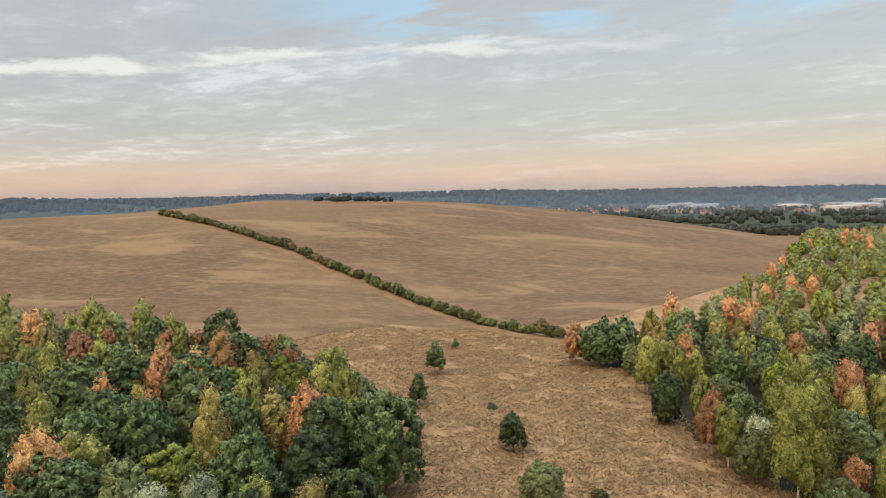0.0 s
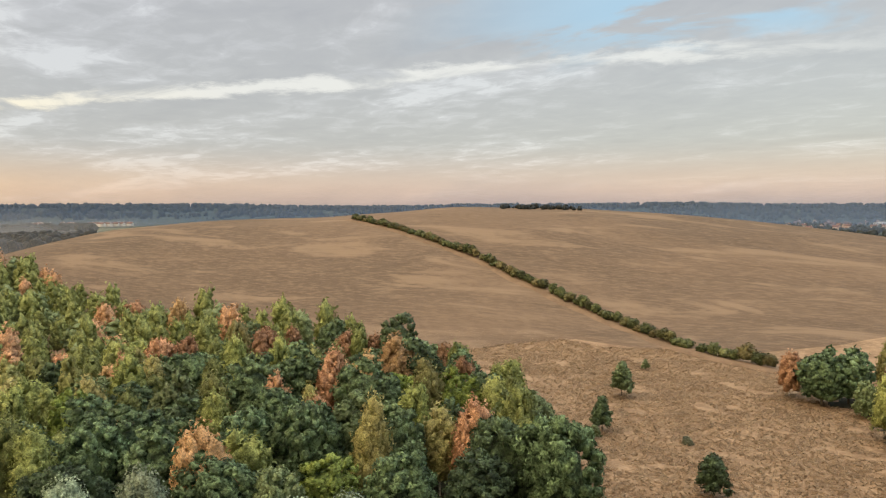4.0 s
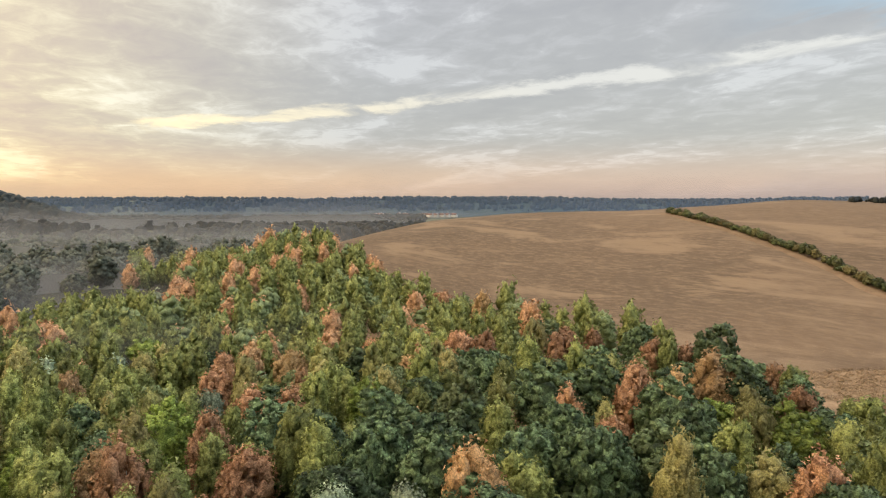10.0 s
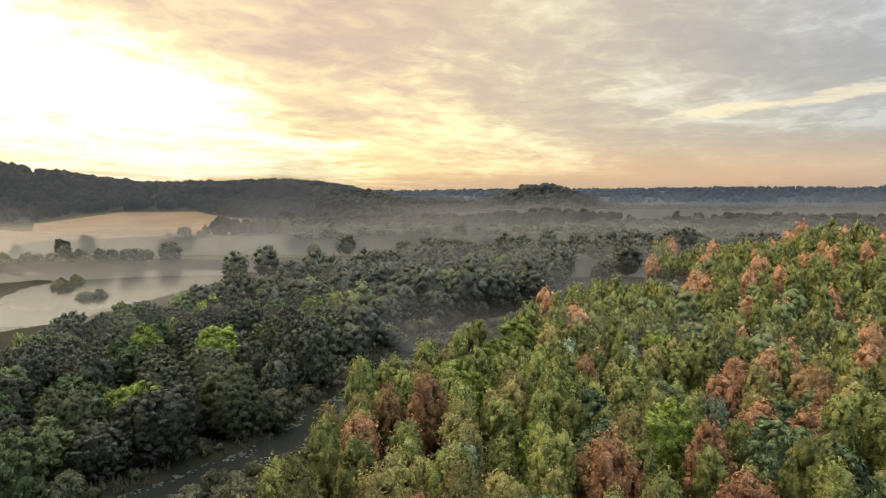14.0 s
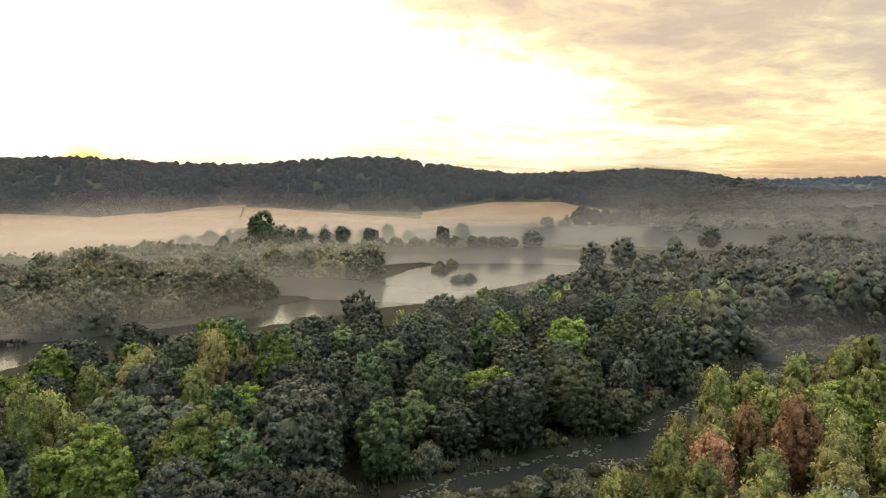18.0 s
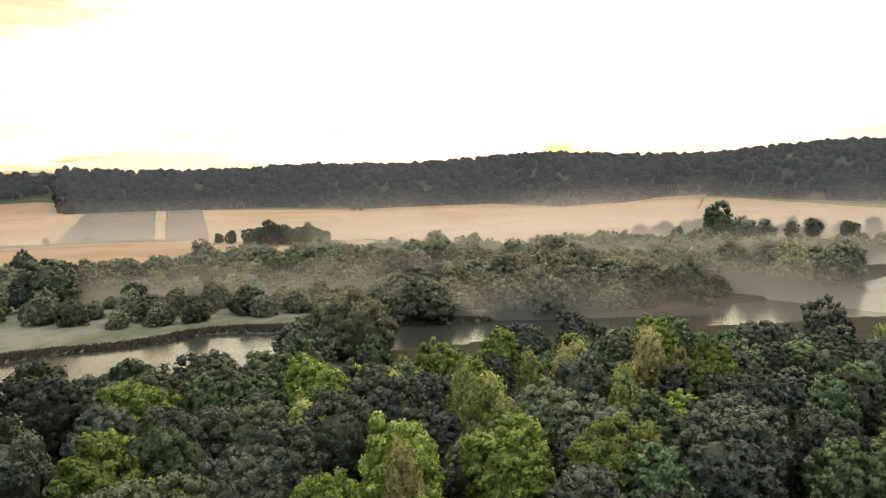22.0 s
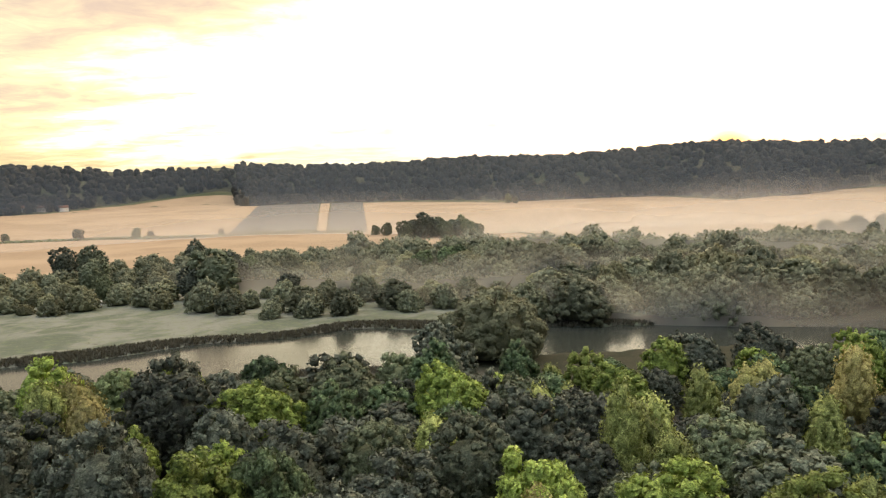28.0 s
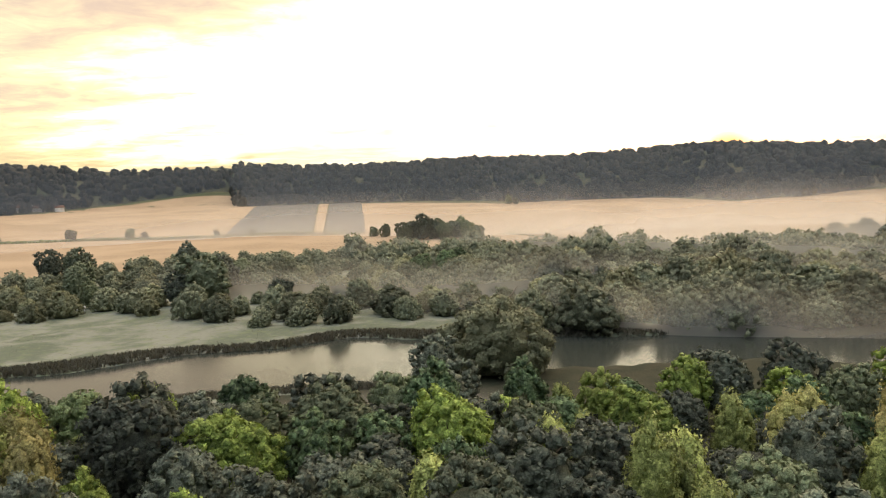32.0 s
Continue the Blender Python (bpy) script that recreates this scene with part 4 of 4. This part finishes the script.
# ---- reeds, lily pads and grass ----
def blades(name, places, tall, wide, material, label, category, each=3, seed=3, lying=0.35, soft=False):
    """Upright tufts: a few narrow leaning blades at every place."""
    rng = np.random.default_rng(seed)
    at = np.repeat(np.array(places), each, 0)
    n = len(at)
    at = at + np.c_[rng.normal(0, 0.35, (n, 2)), np.zeros(n)]
    a, lean = rng.uniform(0, 6.28, n), rng.uniform(-lying, lying, (n, 2))
    side = np.c_[np.cos(a), np.sin(a), np.zeros(n)] * (wide * rng.uniform(0.6, 1.4, (n, 1)))
    h = tall * rng.uniform(0.55, 1.25, (n, 1))
    top = at + np.c_[lean, np.ones(n)] * h
    points = np.stack([at - side, at + side, top + side * 0.35], 1).reshape(-1, 3)
    faces = np.arange(n * 3).reshape(-1, 3)
    facing = np.cross(points[1::3] - points[0::3], points[2::3] - points[0::3])
    faces[facing[:, 2] < 0] = faces[facing[:, 2] < 0][:, ::-1]
    normals = unit(np.array([0, 0, 1.0]) + rng.normal(size=(n, 3)) * 0.2)
    return tagged(part(name, tri_mesh(name, points, faces, np.repeat(normals, 3, 0) if soft else None), material), label, category, kind="stuff")


def along(box, count, keep, seed):
    rng = np.random.default_rng(seed)
    x, y = rng.uniform(box[0], box[1], count), rng.uniform(box[2], box[3], count)
    k = keep(x, y)
    x, y = x[k], y[k]
    return np.c_[x, y, height(x, y) - 0.1]


def river_bank(x, y):
    g = line_gap(x, y, RIVER)
    beyond = np.hypot(x, y) > np.interp(np.degrees(np.arctan2(-x, y)), RIVER_AZ, RIVER_FAR)
    return (g > 4.6 + wave(x, y, 9)) & (g < 10) & (x < -60) & beyond


def lake_bank(x, y):
    g = line_gap(x, y, LAKE, LAKE_HALF) + 4 * wave(x, y, 14, 1.0)
    return (g > 0) & (g < 7) & (y < -150)


blades("reed_bed", along((-340, -60, -40, 160), 26000, river_bank, 31), 1.3, 0.30, REED, "grey-brown reeds along the river banks", "reeds")
blades("reed_bed", along((-330, 60, -240, -120), 150000, lake_bank, 32), 1.05, 0.26, REED, "pale reeds along the lake shore", "reeds", 4, soft=True)
blades("dry_grass", along((-80, 50, 76, 215), 80000, lambda x, y: (wave(x, y, 5.0, 1.0) + 0.8 * wave(x, y, 1.7, 4.0) > -0.75) & (x > -20 - 0.16 * (y - 90) - 60 * np.clip((y - 165) / 25, 0, 1)) & (y < 207 + 5 * np.sin(x * 0.1)) & (np.sin(x * 12.9 + y * 78.2) * 0.5 + 0.5 < (x + 24 + 0.16 * (y - 90) + 60 * np.clip((y - 165) / 25, 0, 1)) / 14) & (x < np.interp(y, (80, 97, 113, 122, 152, 158, 185, 205), (41, 39, 40, 34, 32, 26, 24, 2))), 33), 0.42, 0.22, HAY, "tall dry golden grass", "grass", 2, lying=2.4, soft=True)
blades("marsh_grass", along((-130, 130, -330, -205), 16000, lambda x, y: (line_gap(x, y, LAKE, LAKE_HALF) > 6) & (wave(x, y, 20, 2.0) > -0.8), 34), 0.22, 0.3, MEADOW, "rough pale grass on wet ground", "grass", 2, lying=3.0, soft=True)


def lily_pads():
    rng = np.random.default_rng(8)
    points, faces, base = [], [], 0
    ring = np.array([(math.cos(2 * math.pi * j / 7), math.sin(2 * math.pi * j / 7), 0) for j in range(7)])
    fan = np.array([(0, j, j + 1) for j in range(1, 6)])
    x, y = rng.uniform(-250, -80, 22000), rng.uniform(-30, 70, 22000)
    g = line_gap(x, y, RIVER)
    keep = (g < 5.4) & (wave(x, y, 5, 0.5) + 0.35 * (g - 2.5) > 0.25)
    for px, py in zip(x[keep], y[keep]):
        s = rng.uniform(0.18, 0.5)
        points.append(ring * [s, s * 0.85, 0] + [px, py, WATER_Z + rng.uniform(0.02, 0.05)])
        faces.append(fan + base)
        base += 7
    tagged(part("lily_pads", tri_mesh("lily_pads", np.concatenate(points), np.concatenate(faces)), PAD), "pale floating lily pads on dark river water", "lily pads", kind="stuff")


PAD = leaves("lily_pad", (0.10, 0.115, 0.08), (0.20, 0.22, 0.16), (0.15, 0.17, 0.11), 0.1)
lily_pads()


# ---- mist and distance haze, light put into the tints ----
def mist(name, radius, az, tall, density, patch, floor_z=-7.0, fade=6.0, tint=(0.86, 0.88, 0.92), sunlit=None):
    """A thin sheet of mist or haze that curves across the valley, light and shade put into its tint; it thins out
    upwards and to its ends.
    """
    mat = bpy.data.materials.new(name)
    mat.use_nodes = True
    n = Nodes(mat.node_tree)
    p = place_of(n)
    split = n.add("ShaderNodeSeparateXYZ")
    n.put(split.inputs[0], p)
    # rises and dips along the bank
    roll = n.noise(n.scaled(p, 1, 1, 2.2), 1.0 / patch, 4.0, 0.6, 0.5)
    up = n.math("ADD", split.outputs[2], n.math("MULTIPLY", n.math("SUBTRACT", roll, 0.5), tall * 0.9))
    thick = n.step(up, floor_z + tall, floor_z)
    end = n.add("ShaderNodeAttribute")
    end.attribute_name = "fade"
    amount = n.math("MULTIPLY", n.math("MULTIPLY", thick, n.math("MULTIPLY", end.outputs["Fac"], density)), n.math("ADD", 0.55, n.math("MULTIPLY", roll, 0.9)), clamp=True)
    veil, front, back, mixed, cloud = (n.add(k) for k in ("ShaderNodeBsdfTransparent", "ShaderNodeBsdfDiffuse", "ShaderNodeBsdfTranslucent", "ShaderNodeMixShader", "ShaderNodeMixShader"))
    # the sun side's brightness is mixed into the colour
    if sunlit:
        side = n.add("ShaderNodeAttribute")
        side.attribute_name = "sunlit"
        hue = n.mix(side.outputs["Fac"], tint, sunlit)
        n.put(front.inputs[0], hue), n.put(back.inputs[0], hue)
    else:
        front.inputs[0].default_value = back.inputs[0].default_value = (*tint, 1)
    cloud.inputs[0].default_value = 0.5
    n.put(cloud.inputs[1], front.outputs[0]), n.put(cloud.inputs[2], back.outputs[0])
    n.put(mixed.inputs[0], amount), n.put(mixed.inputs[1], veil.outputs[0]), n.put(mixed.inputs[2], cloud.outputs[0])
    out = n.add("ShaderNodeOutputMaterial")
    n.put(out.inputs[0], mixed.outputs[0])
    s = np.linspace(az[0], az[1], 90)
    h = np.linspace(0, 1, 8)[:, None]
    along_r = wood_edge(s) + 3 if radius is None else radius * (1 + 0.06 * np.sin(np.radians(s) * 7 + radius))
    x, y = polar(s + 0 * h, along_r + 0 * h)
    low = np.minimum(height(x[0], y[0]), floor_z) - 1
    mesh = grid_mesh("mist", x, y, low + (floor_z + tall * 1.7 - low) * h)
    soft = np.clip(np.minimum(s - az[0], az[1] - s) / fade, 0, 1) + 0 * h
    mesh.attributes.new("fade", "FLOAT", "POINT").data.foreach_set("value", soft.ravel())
    # painted sun side: the second tint takes over with azimuth
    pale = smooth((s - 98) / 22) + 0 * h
    mesh.attributes.new("sunlit", "FLOAT", "POINT").data.foreach_set("value", pale.ravel())
    return tagged(part("mist", mesh, mat), "thin sheet of mist and haze over the valley, dawn light put into its tint", "mist", kind="stuff")


# dull tints paint mist in shade, warm pale ones mist toward the sun
SHADE_TINT = (0.60, 0.60, 0.61)
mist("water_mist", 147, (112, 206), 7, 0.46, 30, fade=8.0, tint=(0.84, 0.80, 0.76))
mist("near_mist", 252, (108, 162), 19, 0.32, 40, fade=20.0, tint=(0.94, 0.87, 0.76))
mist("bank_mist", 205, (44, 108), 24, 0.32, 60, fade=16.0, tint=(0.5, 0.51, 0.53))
mist("river_mist", 300, (50, 176), 22, 0.44, 55, tint=SHADE_TINT, sunlit=(0.92, 0.87, 0.78))
mist("lake_mist", 410, (44, 166), 26, 0.54, 80, fade=18, tint=SHADE_TINT, sunlit=(0.92, 0.88, 0.82))
mist("valley_mist", 560, (42, 156), 38, 0.60, 120, fade=16, tint=SHADE_TINT, sunlit=(0.92, 0.90, 0.86))
mist("field_mist", 665, (40, 196), 48, 0.46, 150, fade=20, tint=SHADE_TINT, sunlit=(0.94, 0.91, 0.88))
# dark blue-grey haze over the ridge, put into the sheet's colour
mist("ridge_haze_sheet", None, (87, 204), 230, 0.64, 420, tint=(0.135, 0.165, 0.205))
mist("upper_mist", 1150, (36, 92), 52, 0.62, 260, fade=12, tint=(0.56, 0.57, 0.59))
# blue of distance painted as tint on the two sheets below
mist("town_haze_sheet", 1600, (-43, 40), 90, 0.30, 400, fade=10, tint=(0.26, 0.33, 0.45))
mist("far_haze_sheet", 2250, (-42, 100), 150, 0.42, 500, tint=(0.20, 0.31, 0.52))


# ---- pale verge beside the hedge ----
def verge():
    line = np.array(HEDGE_LINE, float)
    s = np.linspace(0, len(line) - 1, 90)
    x, y = np.interp(s, range(len(line)), line[:, 0]), np.interp(s, range(len(line)), line[:, 1])
    dx, dy = np.gradient(x), np.gradient(y)
    k = np.hypot(dx, dy)
    across = np.array([1.6, 3.0, 4.4, 5.6])[:, None] + 0.5 * np.sin(s * 9)
    vx, vy = x + dy / k * -across, y - dx / k * -across
    vz = height(vx, vy) + np.array([0.45, 0.5, 0.45, 0.1])[:, None]
    tagged(part("verge", grid_mesh("verge", vx, vy, vz), VERGE), "strip of pale dry grass along a hedge", "verge", kind="structure")


VERGE = surface("verge_grass", two_tone((0.20, 0.132, 0.078), (0.15, 0.098, 0.058), (0.25, 0.175, 0.105), 0.15, 1.8), 0.95, (0.6, 0.2))
verge()

# ---- the far town ----
WALL = surface("house_wall", two_tone((0.52, 0.42, 0.35), (0.40, 0.28, 0.22), (0.6, 0.55, 0.5), 0.02, 0.5), 0.9)
WHITE_WALL = surface("white_wall", two_tone((0.72, 0.70, 0.66), (0.62, 0.60, 0.57), (0.5, 0.48, 0.45), 0.03, 0.5), 0.85)
TILE = surface("roof_tile", two_tone((0.20, 0.10, 0.075), (0.14, 0.085, 0.07), (0.10, 0.08, 0.07), 0.03, 0.8), 0.85)
SHEET = surface("sheet_roof", two_tone((0.55, 0.56, 0.58), (0.45, 0.47, 0.50), (0.65, 0.65, 0.65), 0.03, 0.4), 0.5)


def house_parts(wide, deep, eaves, ridge):
    """Walls with gables, and a pitched roof with overhangs."""
    w, d = wide / 2, deep / 2
    wall = tri_mesh("wall", [(-w, -d, -3), (w, -d, -3), (w, d, -3), (-w, d, -3), (-w, -d, eaves), (w, -d, eaves), (w, d, eaves), (-w, d, eaves), (-w, 0, ridge), (w, 0, ridge)],
                    [(0, 1, 5), (0, 5, 4), (1, 2, 6), (1, 6, 5), (2, 3, 7), (2, 7, 6), (3, 0, 4), (3, 4, 7), (4, 8, 7), (5, 6, 9)])
    o, t = 0.5, 0.3
    roof = tri_mesh("roof", [(-w - o, -d - o, eaves - 0.2), (w + o, -d - o, eaves - 0.2), (-w - o, 0, ridge + 0.1), (w + o, 0, ridge + 0.1), (-w - o, d + o, eaves - 0.2), (w + o, d + o, eaves - 0.2),
                             (-w - o, -d - o, eaves - 0.2 + t), (w + o, -d - o, eaves - 0.2 + t), (-w - o, 0, ridge + 0.1 + t), (w + o, 0, ridge + 0.1 + t), (-w - o, d + o, eaves - 0.2 + t), (w + o, d + o, eaves - 0.2 + t)],
                    [(6, 7, 9), (6, 9, 8), (8, 9, 11), (8, 11, 10), (0, 3, 1), (0, 2, 3), (2, 5, 3), (2, 4, 5), (0, 1, 7), (0, 7, 6), (5, 4, 10), (5, 10, 11), (0, 6, 8), (0, 8, 2), (2, 8, 10), (2, 10, 4), (1, 3, 9), (1, 9, 7), (3, 5, 11), (3, 11, 9)])
    return wall, roof


def build_house(name, size, wall_mat, roof_mat, label):
    root = tagged(new(name), label, "building", "town across the valley")
    wall, roof = house_parts(*size)
    part("wall", wall, wall_mat, root), part("roof", roof, roof_mat, root)
    stack = tri_mesh("chimney", np.array([(x, y, z) for z in (0, 1) for x, y in ((-1, -1), (1, -1), (1, 1), (-1, 1))]) * [0.5, 0.4, 2.2] + [size[0] * 0.3, 0, size[3] - 0.6],
                     [(0, 1, 5), (0, 5, 4), (1, 2, 6), (1, 6, 5), (2, 3, 7), (2, 7, 6), (3, 0, 4), (3, 4, 7), (4, 5, 6), (4, 6, 7)])
    if "shed" not in name:
        part("chimney", stack, wall_mat, root)
    return root


def settle(ob, az, far, turn):
    x, y = polar(az, far)
    return pose(float(x), float(y), float(height(x, y)), 0, 0, turn)


brick = build_house("house", (14, 9, 6.0, 10.0), WALL, TILE, "small brick house with a tiled roof in a far town")
white = build_house("white_house", (16, 10, 7.0, 11.0), WHITE_WALL, TILE, "pale rendered house among trees across the valley")
shed = build_house("shed", (80, 34, 10.0, 13.0), WHITE_WALL, SHEET, "long pale industrial shed beyond the town")
town = np.random.default_rng(17)
for k in range(150):
    spot = (6 - 34 * town.random() ** 0.9, 1750 + 800 * town.random(), town.uniform(-25, 25) + 90 * town.integers(2))
    brick.matrix_world = settle(brick, *spot) if k == 0 else brick.matrix_world
    if k:
        copy_thing(brick, settle(brick, *spot))
for k in range(28):
    spot = (41.5 + 6.5 * town.random(), 2130 + 100 * town.random(), town.uniform(-20, 20))
    white.matrix_world = settle(white, *spot) if k == 0 else white.matrix_world
    if k:
        copy_thing(white, settle(white, *spot))
for k in range(12):
    spot = (-10 - 19 * town.random(), 1900 + 700 * town.random(), 15 + town.uniform(-12, 12))
    shed.matrix_world = settle(shed, *spot) if k == 0 else shed.matrix_world
    if k:
        copy_thing(shed, settle(shed, *spot))

# dark scrub on the crest of the hill
far_wood("scrub", "dark low scrub on the crest of the hill", (7.5, 13.5), (405, 418), 3.2, lambda x, y, a, d: a > 0, HAZE_WOODS, (0.8, 1.7))
far_wood("hedge_belt", "dark belt of trees behind the stubble field", (-30, -9), (640, 720), 6, lambda x, y, a, d: wave(x, y, 30) > -0.5, HAZE_WOODS, (1.8, 4))
far_wood("town_trees", "dark trees between the houses of a far town", (-34, 14), (1150, 2600), 24, lambda x, y, a, d: wave(x, y, 70, 4.0) > 0.0, HAZE_WOODS, (3, 6.5))
for a, d in ((-173.2, 1470), (-174.6, 1485), (-172.0, 1462)):
    copy_thing(white, settle(white, a, d, 20))


def marker_post():
    root = tagged(new("marker_post"), "white marker post standing on the marsh", "post")
    x, y = -6.0, -300.0
    root.location = (x, y, float(height(x, y)))
    for name, wide, low, high in (("post", 0.12, -0.3, 2.2), ("plate", 0.5, 2.0, 3.0)):
        thick = 0.12 if name == "post" else 0.08
        corner = np.array([(i, j, k) for k in (0, 1) for i, j in ((-1, -1), (1, -1), (1, 1), (-1, 1))], float)
        points = corner * [wide, thick, high - low] + [0, 0, low]
        faces = [(0, 2, 1), (0, 3, 2), (4, 5, 6), (4, 6, 7), (0, 1, 5), (0, 5, 4), (1, 2, 6), (1, 6, 5), (2, 3, 7), (2, 7, 6), (3, 0, 4), (3, 4, 7)]
        part(name, tri_mesh(name, points, faces), WHITE_WALL, root)


marker_post()
